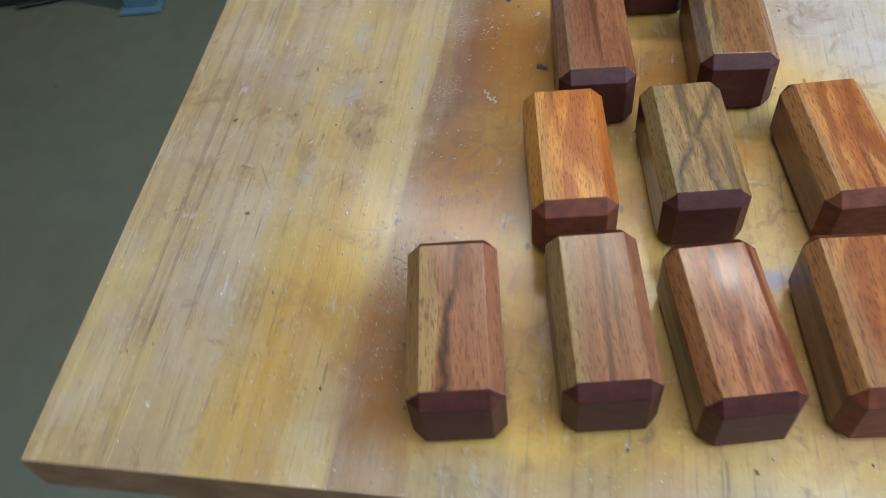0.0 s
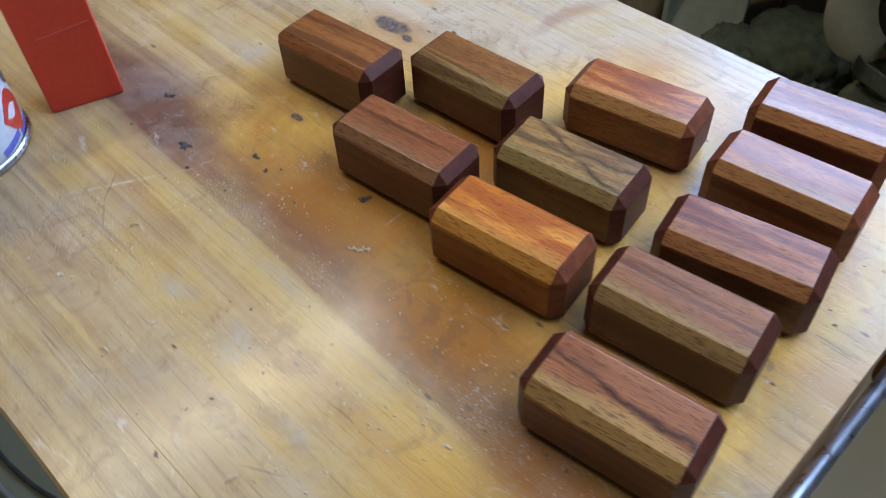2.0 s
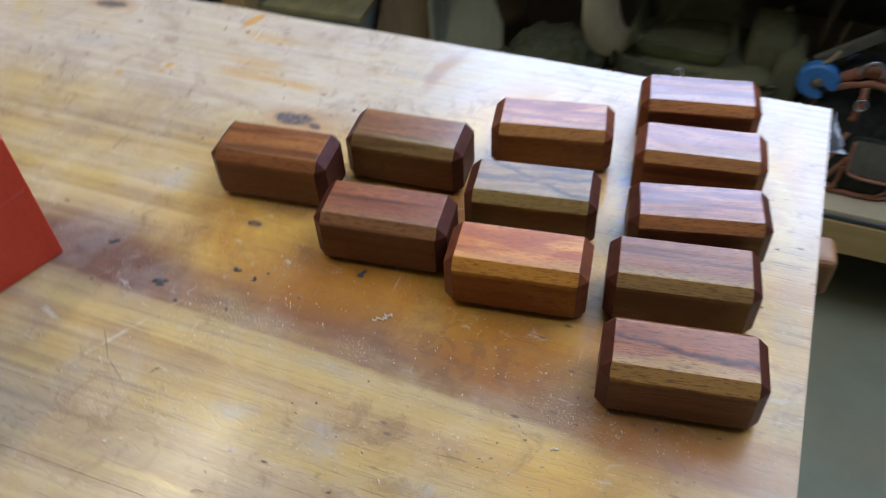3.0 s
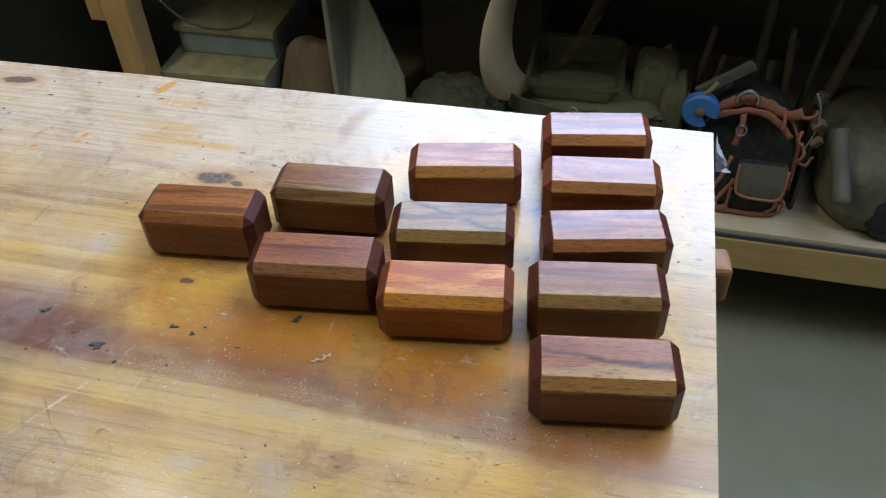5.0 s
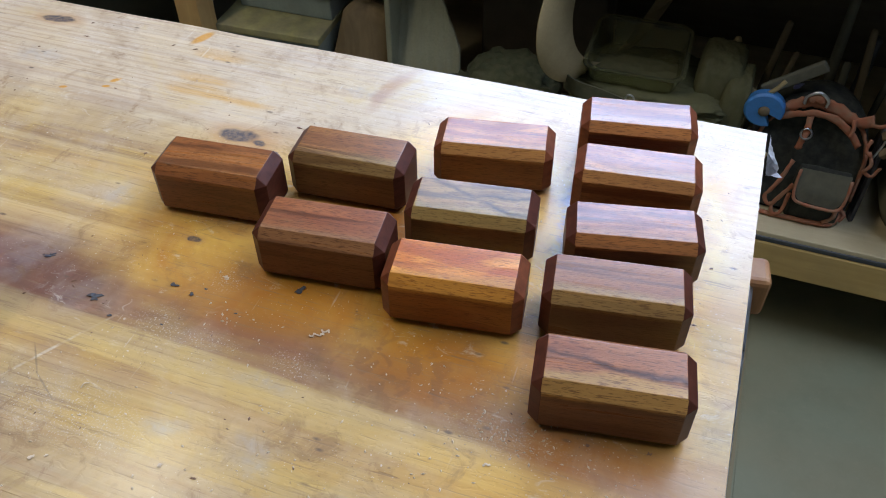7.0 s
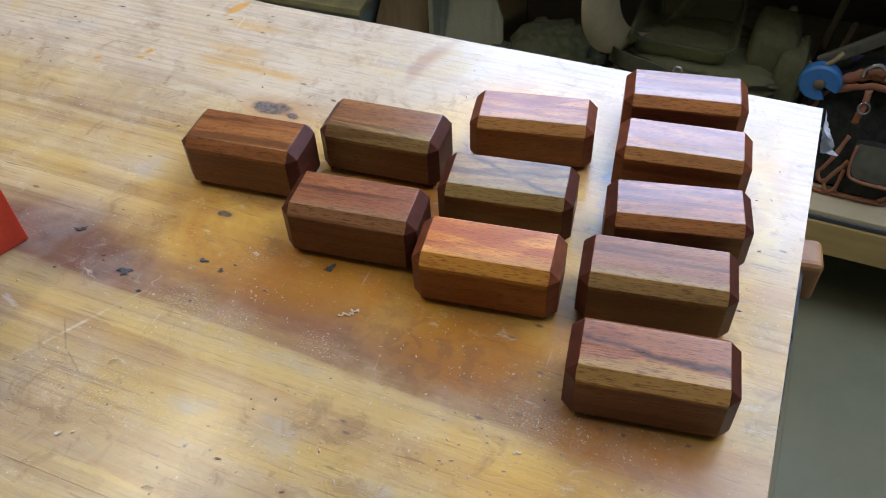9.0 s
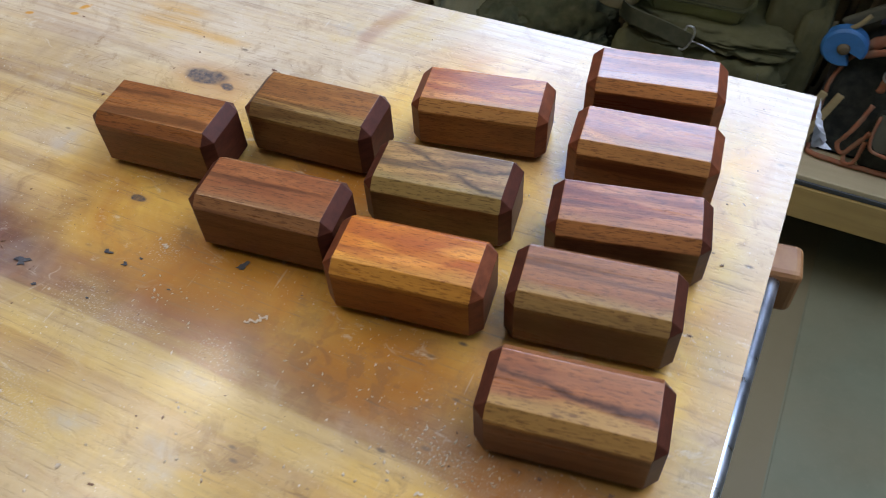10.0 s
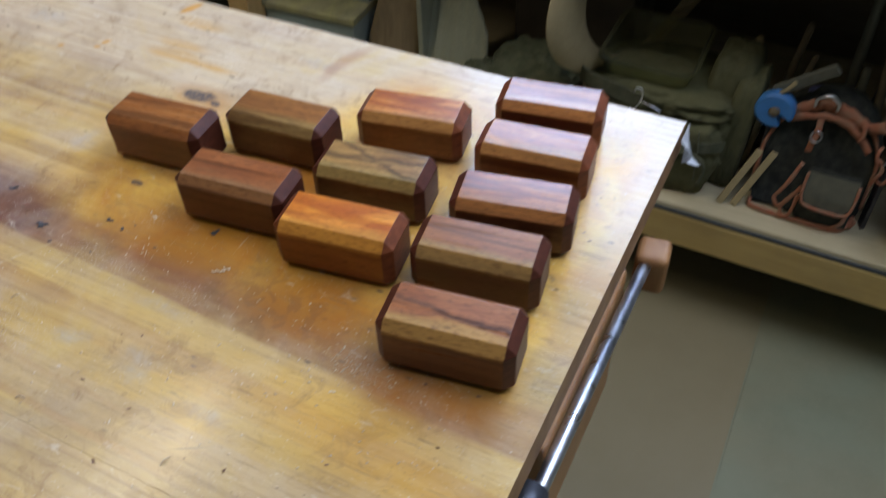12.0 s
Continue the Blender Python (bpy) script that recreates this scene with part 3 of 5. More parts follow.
def sweep(points, outline, steps=8, up=(0, 0, 1), bm=None, taper=None):
    """Draws an outline of (across, up) points along a smooth line."""
    own = bmesh.new()
    line = curve_points(points, steps)
    rings = []
    for i, p in enumerate(line):
        t = (line[min(i + 1, len(line) - 1)] - line[max(i - 1, 0)]).normalized()
        u = Vector(up)
        if abs(t.dot(u)) > 0.97:
            u = Vector((0, 1, 0))
        side = t.cross(u).normalized()
        top = side.cross(t)
        k = taper(i / (len(line) - 1)) if taper else 1
        rings.append([own.verts.new(p + k * (side * a + top * b)) for a, b in outline])
    n = len(outline)
    for p, q in zip(rings, rings[1:]):
        for i in range(n):
            own.faces.new((p[i], p[(i + 1) % n], q[(i + 1) % n], q[i]))
    own.faces.new(rings[0])
    own.faces.new(rings[-1])
    return joined(own, bm)


def round_outline(r, n=10, flat=1.0):
    return [(r * math.cos(2 * math.pi * i / n), r * flat * math.sin(2 * math.pi * i / n)) for i in range(n)]


def lump(size, seed, amp=0.1, power=2.6, freq=3.0, m=None, flat_floor=True, fold=0.0, level=4):
    """A soft, creased bag-like body that stands on z = 0."""
    bm = bmesh.new()
    bmesh.ops.create_icosphere(bm, subdivisions=level, radius=1)
    for v in bm.verts:
        d = v.co.normalized()
        r = (abs(d.x) ** power + abs(d.y) ** power + abs(d.z) ** power) ** (-1 / power)
        n = noise.fractal(d * freq + Vector((seed, seed * 2, 0)), 1.0, 2.0, 4)
        w = noise.noise(d * freq * 1.4 + Vector((0, seed, seed)))
        k = noise.noise(d * freq * 3.1 + Vector((seed, 0, seed))) + 0.5 * noise.noise(d * freq * 6.3 + Vector((0, seed, 0)))
        r *= 1 + amp * n - fold * amp * ((1 - min(1, abs(w) * 6)) + 0.7 * (1 - min(1, abs(k) * 4)))
        v.co = Vector((d.x * size[0] / 2, d.y * size[1] / 2, d.z * size[2] / 2)) * r
    low = min(v.co.z for v in bm.verts)
    for v in bm.verts:
        v.co.z -= low
        if flat_floor and v.co.z < 0.12 * size[2]:
            v.co.z = 0.4 * v.co.z
    if m:
        bmesh.ops.transform(bm, matrix=m, verts=bm.verts)
    return bm


def plate(points, thick, m=None, bevel=0.0, bm=None):
    """A flat outline of (x, y) points, made thick upwards from z = 0."""
    own = bmesh.new()
    f = own.faces.new([own.verts.new((x, y, 0)) for x, y in points])
    grown = bmesh.ops.extrude_face_region(own, geom=[f])["geom"]
    bmesh.ops.translate(own, vec=(0, 0, thick), verts=[v for v in grown if isinstance(v, bmesh.types.BMVert)])
    if bevel:
        bmesh.ops.bevel(own, geom=own.edges[:], offset=bevel, segments=1, affect="EDGES")
    if m:
        bmesh.ops.transform(own, matrix=m, verts=own.verts)
    return joined(own, bm)


# ---- the room ----
X0, X1, Y0, Y1, TOP = -3.4, 2.6, -2.4, 1.90, 2.50
SEAM = 0.166
floor = tagged(part("floor", box((SEAM - X0 - 0.002, Y1 - Y0, 0.10), ((X0 + SEAM - 0.002) / 2, (Y0 + Y1) / 2, -0.05)), FLOOR), "worn grey-green painted concrete floor with brown stains", "floor", kind="structure")
part("floor_slab", box((X1 - SEAM - 0.002, Y1 - Y0, 0.10), ((X1 + SEAM + 0.002) / 2, (Y0 + Y1) / 2, -0.051)), FLOOR_GREEN, floor)
part("joint", box((0.004, Y1 - Y0, 0.08), (SEAM, (Y0 + Y1) / 2, -0.0425)), FLOOR_GREEN, floor, "dark joint between two floor slabs")
RX0, RX1, RY0, RY1 = 0.05, 1.35, 0.10, 1.72
bm = box((RX0 - X0 + 0.1, Y1 - Y0 + 0.2, 0.08), ((X0 - 0.1 + RX0) / 2, (Y0 + Y1) / 2, TOP + 0.04))
box((X1 + 0.1 - RX1, Y1 - Y0 + 0.2, 0.08), ((X1 + 0.1 + RX1) / 2, (Y0 + Y1) / 2, TOP + 0.04), bm=bm)
box((RX1 - RX0, RY0 - Y0 + 0.1, 0.08), ((RX0 + RX1) / 2, (RY0 + Y0 - 0.1) / 2, TOP + 0.04), bm=bm)
box((RX1 - RX0, Y1 + 0.1 - RY1, 0.08), ((RX0 + RX1) / 2, (Y1 + 0.1 + RY1) / 2, TOP + 0.04), bm=bm)
tagged(part("ceiling", bm, CEIL), "plain boarded workshop ceiling with a roof light", "ceiling", kind="structure")
roof_light = thing("window_2", pose((RX0 + RX1) / 2, (RY0 + RY1) / 2, TOP + 0.06), "small white-framed roof light in the ceiling", "window", kind="structure")
bm = box((RX1 - RX0, 0.03, 0.05), (0, (RY1 - RY0) / 2 - 0.015, 0), 0.003)
box((RX1 - RX0, 0.03, 0.05), (0, -(RY1 - RY0) / 2 + 0.015, 0), 0.003, bm=bm)
for s in (-1, 1):
    box((0.03, RY1 - RY0 - 0.062, 0.05), (s * ((RX1 - RX0) / 2 - 0.015), 0, 0), 0.003, bm=bm)
part("window_frame", bm, WHITE_PAINT, roof_light)
pane = part("pane", box((RX1 - RX0 - 0.064, RY1 - RY0 - 0.064, 0.004), (0, 0, -0.012)), GLASS, roof_light)
pane.visible_shadow = False
tagged(part("wall_west", box((0.10, Y1 - Y0, TOP), (X0 - 0.05, (Y0 + Y1) / 2, TOP / 2)), WALL), "plain grey painted workshop wall", "wall", kind="structure")
tagged(part("wall_east", box((0.10, Y1 - Y0, TOP), (X1 + 0.05, (Y0 + Y1) / 2, TOP / 2)), WALL), "plain grey painted workshop wall", "wall", kind="structure")
tagged(part("wall_south", box((X1 - X0 + 0.2, 0.10, TOP), ((X0 + X1) / 2, Y0 - 0.05, TOP / 2)), WALL), "plain grey painted workshop wall", "wall", kind="structure")
WX0, WX1, WZ0, WZ1 = -0.90, 0.50, 1.40, 2.40
bm = box((WX0 - X0 + 0.1, 0.10, TOP), ((WX0 + X0 - 0.1) / 2, Y1 + 0.05, TOP / 2))
box((X1 + 0.1 - WX1, 0.10, TOP), ((WX1 + X1 + 0.1) / 2, Y1 + 0.05, TOP / 2), bm=bm)
box((WX1 - WX0, 0.10, WZ0), ((WX0 + WX1) / 2, Y1 + 0.05, WZ0 / 2), bm=bm)
box((WX1 - WX0, 0.10, TOP - WZ1), ((WX0 + WX1) / 2, Y1 + 0.05, (TOP + WZ1) / 2), bm=bm)
tagged(part("wall_north", bm, WALL), "plain grey workshop wall with a window opening", "wall", kind="structure")
window = thing("window_1", pose((WX0 + WX1) / 2, Y1 + 0.01, (WZ0 + WZ1) / 2), "small white-framed workshop window over the far bench", "window", kind="structure")
ww, wh = WX1 - WX0, WZ1 - WZ0
bm = box((ww, 0.05, 0.04), (0, 0, wh / 2 - 0.02), 0.003)
box((ww, 0.05, 0.04), (0, 0, -wh / 2 + 0.02), 0.003, bm=bm)
for s in (-1, 1):
    box((0.04, 0.05, wh - 0.082), (s * (ww / 2 - 0.02), 0, 0), 0.003, bm=bm)
part("window_frame", bm, WHITE_PAINT, window)
part("window_sill", box((ww + 0.1, 0.10, 0.025), (0, -0.062, -wh / 2 - 0.014), 0.004), WHITE_PAINT, window)
pane = part("pane", box((ww - 0.084, 0.004, wh - 0.084)), GLASS, window)
pane.visible_shadow = False
for bx, by, turn in ((-1.24, 0.24, 80),):
    lamp = thing("ceiling_light", pose(bx, by, TOP, 0, 0, turn), "white metal ceiling batten with a lit tube", "ceiling light")
    part("housing", box((1.25, 0.07, 0.045), (0, 0, -0.0235), 0.006), WHITE_PAINT, lamp)
    part("tube", lathe([(0, -0.6), (0.013, -0.6), (0.013, 0.6), (0, 0.6)], 12, pose(0, 0, -0.068, 0, 90, 0)), TUBE, lamp, "glowing white tube", True)

# ---- the workbench ----
H = 0.900
THICK = 0.034
LEFT = -1.75
bench = thing("workbench", Matrix(), "worn pine workbench with stained and scratched planks", "workbench")


def far_edge(x):
    return 0.557


def plank(y0, y1, seed, last=False, gap=0.00003):
    """One plank of the top, its edges a little worn."""
    bm = bmesh.new()
    n = 60
    ea, eb = (0.002 if y0 < 0 else 0.0002), (0.002 if last else 0.0002)
    cols = []
    for i in range(n + 1):
        x = LEFT + (0.007 - LEFT) * i / n
        a = y0 + gap + (0.0012 * noise.noise((x * 9, seed, 0)) if y0 < 0 else 0)
        b = (far_edge(x) + 0.0016 * noise.noise((x * 11, seed, 3))) if last else y1 - gap
        cols.append((x, a, b))
    rows = []
    for x, a, b in cols:
        rows.append([bm.verts.new((x, q, z)) for q, z in ((a, H - THICK), (a, H - ea), (a + ea, H), (b - eb, H), (b, H - eb), (b, H - THICK))])
    for p, q in zip(rows, rows[1:]):
        for k in range(6):
            f = bm.faces.new((p[k], q[k], q[(k + 1) % 6], p[(k + 1) % 6]))
            f.material_index = 0 if k in (1, 2, 3) else 1
    for r in (rows[0], rows[-1]):
        bm.faces.new(r).material_index = 1
    return part("plank", bm, [PINE, PINE_SIDE], bench)


plank(-0.0080, 0.0425, 1)
plank(0.0425, 0.55, 3, True)
part("end_apron", box((0.028, 0.50, 0.10), (-0.032, 0.278, H - THICK - 0.0515), 0.003), LEG_WOOD, bench, "orange varnished pine apron")
part("front_apron", box((1.55, 0.025, 0.09), (-0.86, 0.045, H - THICK - 0.0465), 0.003), LEG_WOOD, bench)
part("back_apron", box((1.55, 0.025, 0.09), (-0.86, 0.505, H - THICK - 0.0465), 0.003), LEG_WOOD, bench)
for lx, ly in ((-0.09, 0.10), (-0.09, 0.455), (-1.62, 0.10), (-1.62, 0.455)):
    part("leg", box((0.075, 0.075, H - THICK - 0.001), (lx, ly, (H - THICK - 0.001) / 2), 0.004), LEG_WOOD, bench)

# the end vice: jaw, steel bar and wooden knob
vice = thing("bench_vice", pose(0.016, 0.0065, 0.83), "wooden bench vice with a bright steel bar", "vice")
part("jaw", box((0.022, 0.20, 0.17), (-0.021, 0.30, -0.072), 0.004), LEG_WOOD, vice, "orange varnished wooden jaw")
part("bar", lathe([(0, 0), (0.0055, 0), (0.006, 0.001), (0.006, 0.345), (0, 0.345)], 24, pose(-0.005, 0.085, -0.001, -90, 0, -0.8)), STEEL, vice, "bright steel bar", True)
bm = box((0.030, 0.033, 0.044), (0.003, 0.437, -0.012), 0.006, (0, 0, 8), segments=3)
part("knob", bm, KNOB_WOOD, vice, "rounded wooden knob")
part("collar", lathe([(0.006, 0), (0.012, 0), (0.013, 0.004), (0.012, 0.026), (0.006, 0.026)], 20, pose(-0.008, 0.150, -0.001, -90, 0, 0)), DARK_STEEL, vice, smooth=True)

# ---- the wooden blocks ----


def wood_block(at, turn, length, height, material, end, label, width=0.0478, ce=0.0072, cl=0.0070, low=0.0060):
    bm = bmesh.new()
    L, W = length / 2, width / 2
    pts = []
    for sx in (-1, 1):
        for sy in (-1, 1):
            for top in (0, 1):
                z, c, e = (height, cl, ce) if top else (0.0, low, low)
                s = -1 if top else 1
                pts += [(sx * (L - e), sy * (W - c), z), (sx * (L - ce), sy * W, z + s * c), (sx * L, sy * (W - cl), z + s * max(e, c))]
    vs = [bm.verts.new(p) for p in pts]
    bmesh.ops.convex_hull(bm, input=vs)
    bmesh.ops.dissolve_limit(bm, angle_limit=0.01, verts=bm.verts, edges=bm.edges)
    bmesh.ops.bevel(bm, geom=bm.edges[:], offset=0.0005, segments=2, profile=0.6, affect="EDGES")
    bm.normal_update()
    for f in bm.faces:
        f.material_index = 1 if abs(f.normal.x) > 0.5 else 0
    # let the block's own middle be its origin
    bmesh.ops.translate(bm, vec=(0, 0, -height / 2), verts=bm.verts)
    ob = part("wood_block", bm, [material, end])
    a = radians(turn)
    ob.matrix_world = pose(at[0] - 0.0016 * math.sin(a), at[1] + 0.0016 * math.cos(a), H + height / 2 + 0.0003, 0, 0, turn)
    return tagged(ob, label, "wood block", "chamfered blocks on the bench")


END_DARK = end_grain("dark_end_grain", (0.092, 0.026, 0.014))
END_RED = end_grain("red_end_grain", (0.190, 0.052, 0.020), 3.0)
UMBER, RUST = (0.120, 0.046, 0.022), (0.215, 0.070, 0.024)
WOODS = {
    "walnut": block_wood("walnut_brown", (0.24, 0.105, 0.065), (0.32, 0.165, 0.10), (0.145, 0.058, 0.036), (0.40, 0.215, 0.060), 1.0, 0.45, cracks=(-0.16,), slant=-0.10, shaded_side=(0.150, 0.064, 0.032)),
    "grey": block_wood("greyish_walnut", (0.235, 0.112, 0.070), (0.30, 0.165, 0.105), (0.155, 0.068, 0.043), (0.29, 0.170, 0.055), 2.0, 0.5, slant=-0.16, shaded_side=(0.105, 0.046, 0.026)),
    "stripe": block_wood("striped_red_brown", (0.22, 0.074, 0.040), (0.37, 0.175, 0.10), (0.120, 0.036, 0.022), (0.34, 0.135, 0.040), 3.0, 0.95, stripe=5, slant=0.02, shaded_side=UMBER, coat=0.38),
    "amber": block_wood("amber_brown", (0.30, 0.115, 0.040), (0.46, 0.235, 0.095), (0.185, 0.058, 0.022), (0.38, 0.17, 0.050), 4.1, 0.9, stripe=4, slant=0.3, shaded_side=RUST, coat=0.38),
    "rose": block_wood("rose_brown", (0.22, 0.082, 0.050), (0.38, 0.16, 0.07), (0.125, 0.038, 0.026), (0.40, 0.16, 0.045), 5.3, 0.8, stripe=4, slant=0.15, shaded_side=(0.070, 0.022, 0.013), coat=0.42),
    "orange": block_wood("bright_orange", (0.42, 0.172, 0.034), (0.58, 0.310, 0.085), (0.29, 0.085, 0.020), (0.48, 0.205, 0.034), 6.2, 1.0, stripe=4, slant=0.42, shaded_side=(0.260, 0.075, 0.018)),
    "olive": block_wood("olive_grey", (0.24, 0.155, 0.080), (0.34, 0.245, 0.135), (0.125, 0.076, 0.038), (0.27, 0.175, 0.055), 7.4, 0.7, cracks=(-0.50, 0.10), stripe=7, slant=-0.35, shaded_side=(0.125, 0.058, 0.028)),
    "tiger": block_wood("tiger_orange", (0.33, 0.130, 0.045), (0.48, 0.245, 0.10), (0.195, 0.058, 0.020), (0.38, 0.175, 0.050), 8.6, 0.95, stripe=5, slant=0.35, shaded_side=RUST),
    "mid": block_wood("middle_brown", (0.235, 0.098, 0.055), (0.300, 0.145, 0.083), (0.145, 0.053, 0.030), (0.25, 0.115, 0.045), 9.7, 0.5, slant=0.14, shaded_side=(0.150, 0.055, 0.025)),
    "drab": block_wood("drab_brown", (0.225, 0.115, 0.058), (0.300, 0.17, 0.085), (0.142, 0.066, 0.032), (0.27, 0.165, 0.055), 10.9, 0.5, slant=-0.1, shaded_side=(0.135, 0.054, 0.025)),
    "chestnut": block_wood("chestnut_brown", (0.215, 0.098, 0.050), (0.275, 0.140, 0.072), (0.140, 0.056, 0.029), None, 12.1, 0.5, slant=0.1, shaded_side=(0.165, 0.056, 0.024)),
}
for at, turn, length, height, wood, end, label in (
        ((-0.0717, 0.2163), 8.2, 0.0999, 0.0456, "walnut", END_DARK, "walnut-brown chamfered block with a dark crack and golden sapwood edge"),
        ((-0.0835, 0.2891), 8.6, 0.1001, 0.0448, "grey", END_DARK, "greyish brown chamfered wooden block with an olive sapwood edge"),
        ((-0.0824, 0.3518), 11.5, 0.0994, 0.0427, "stripe", END_DARK, "red-brown chamfered wooden block with pale lengthwise stripes"),
        ((-0.0912, 0.4185), 7.1, 0.0983, 0.0441, "amber", END_RED, "amber-brown chamfered wooden block with a pale figured top"),
        ((-0.1018, 0.4836), 9.5, 0.0959, 0.0447, "rose", END_RED, "rose-brown chamfered block with an orange edge at the bench corner"),
        ((-0.1920, 0.2682), 7.6, 0.0996, 0.0447, "orange", END_RED, "bright orange chamfered wooden block with flame figure"),
        ((-0.2022, 0.3385), 8.1, 0.0988, 0.0430, "olive", END_DARK, "olive-grey chamfered wooden block with dark angled grain lines"),
        ((-0.2091, 0.4217), 10.2, 0.0976, 0.0416, "tiger", END_RED, "orange-brown chamfered wooden block with tiger stripes"),
        ((-0.2964, 0.2785), 6.5, 0.1001, 0.0456, "mid", END_DARK, "plain middle-brown chamfered wooden block"),
        ((-0.3131, 0.3664), 4.2, 0.0980, 0.0440, "drab", END_DARK, "drab brown chamfered wooden block with an olive edge"),
        ((-0.4080, 0.3172), 5.3, 0.0976, 0.0461, "chestnut", END_DARK, "chestnut-brown chamfered wooden block standing apart from the others")):
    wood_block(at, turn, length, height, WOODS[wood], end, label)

# ---- on the bench: can, carton, debris ----
can = thing("paint_can", pose(-0.5745, 0.0728, H + 0.0004, 0, 0, 20), "white-labelled metal paint can standing on the workbench", "paint can")
R = 0.0555
part("body", lathe([(0, 0.002), (R - 0.003, 0.002), (R - 0.0025, 0.006), (R - 0.001, 0.008), (R - 0.001, 0.122), (R - 0.003, 0.124), (0, 0.124)], 64), LABEL_WHITE, can, "white paper label", True)
part("bottom_rim", lathe([(R - 0.003, 0.001), (R + 0.0005, 0.0), (R + 0.0012, 0.002), (R + 0.0005, 0.0048), (R - 0.001, 0.006)], 64), TIN, can, smooth=True)
part("top_rim", lathe([(R - 0.001, 0.120), (R + 0.001, 0.1215), (R + 0.001, 0.126), (R - 0.003, 0.127), (R - 0.005, 0.1245)], 64), TIN, can, smooth=True)
part("lid", lathe([(0, 0.1245), (R - 0.018, 0.1245), (R - 0.014, 0.1275), (R - 0.006, 0.1275), (R - 0.004, 0.1252)], 48), TIN, can, "pressed tin lid", True)


def on_label(name, a0, a1, z0, z1, material, parent, slope=0.0, label="", bow=0.0):
    """A printed patch that lies on the can's side."""
    bm = bmesh.new()
    n, rows = 14, []
    for i in range(n + 1):
        t = i / n
        a = radians(a0 + (a1 - a0) * t)
        lift = slope * t
        fat = math.sin(math.pi * t) if bow else 1
        zm, zh = (z0 + z1) / 2 + lift, (z1 - z0) / 2 * max(fat, 0.05)
        rows.append([bm.verts.new((r * math.cos(a), r * math.sin(a), zm + s * zh)) for r in (R - 0.0012, R - 0.0006) for s in (-1, 1)])
    for p, q in zip(rows, rows[1:]):
        for k in ((0, 1), (1, 3), (3, 2), (2, 0)):
            bm.faces.new((p[k[0]], q[k[0]], q[k[1]], p[k[1]]))
    return part(name, bm, material, parent, label)


on_label("printed_patch", 16, 52, 0.012, 0.046, INK_RED, can, 0, "red printed shape", 1)
on_label("printed_patch", 22, 40, 0.024, 0.034, LABEL_WHITE, can, 0.002, "white printed shape", 1)
on_label("printed_patch", 2, 26, 0.008, 0.013, INK_BLUE, can, 0.003, "blue printed bar")
on_label("printed_patch", 28, 50, 0.008, 0.012, INK_BLUE, can, 0.002, "blue printed bar")
on_label("printed_patch", 38, 62, 0.042, 0.072, INK_DARK, can, 0, "dark printed shape", 1)
for k in range(4):
    on_label("printed_bar", -6 + 4 * k, 16 + 4 * k, 0.066 + 0.009 * k, 0.0675 + 0.009 * k, INK_DARK, can, 0.012)

carton = thing("red_carton", pose(-0.5453, 0.1698, H + 0.0004, 0, 0, -19.5), "small plain red cardboard carton on the workbench", "carton")
part("carton_body", box((0.030, 0.0555, 0.112), (-0.015, 0, 0.056), 0.0012), RED_CARD, carton)
part("flap", box((0.031, 0.0562, 0.0012), (-0.0155, 0, 0.1132), 0.0004, (0, -3, 0)), RED_FOLD, carton, "paler folded top flap")
part("crease", box((0.0006, 0.040, 0.0008), (0.0001, 0.004, 0.066), 0.0002, (6, 0, 0)), RED_FOLD, carton)


def flake(at, size, seed, turn=0.0, thick=0.0003, points=14):
    """A thin broken flake with a ragged outline, a little warped."""
    rnd = random.Random(seed)
    outline = []
    for i in range(points):
        a = 2 * math.pi * i / points
        r = rnd.uniform(0.25, 1.0)
        outline.append((size[0] / 2 * r * math.cos(a), size[1] / 2 * r * math.sin(a)))
    bm = plate(outline, thick)
    bmesh.ops.triangulate(bm, faces=bm.faces)
    for v in bm.verts:
        v.co.z += 0.25 * min(size) * abs(noise.noise((v.co.x * 300, v.co.y * 300, seed)))
    low = min(v.co.z for v in bm.verts)
    bmesh.ops.translate(bm, vec=(0, 0, -low), verts=bm.verts)
    bmesh.ops.transform(bm, matrix=pose(at[0], at[1], H + 0.0002, 0, 0, turn), verts=bm.verts)
    return bm


def loose(name, bm, material, label, category, group=""):
    """A small thing, with its origin in its own middle."""
    mid = sum((v.co for v in bm.verts), Vector()) / len(bm.verts)
    bmesh.ops.translate(bm, vec=-mid, verts=bm.verts)
    ob = part(name, bm, material)
    ob.location = mid
    return tagged(ob, label, category, group)


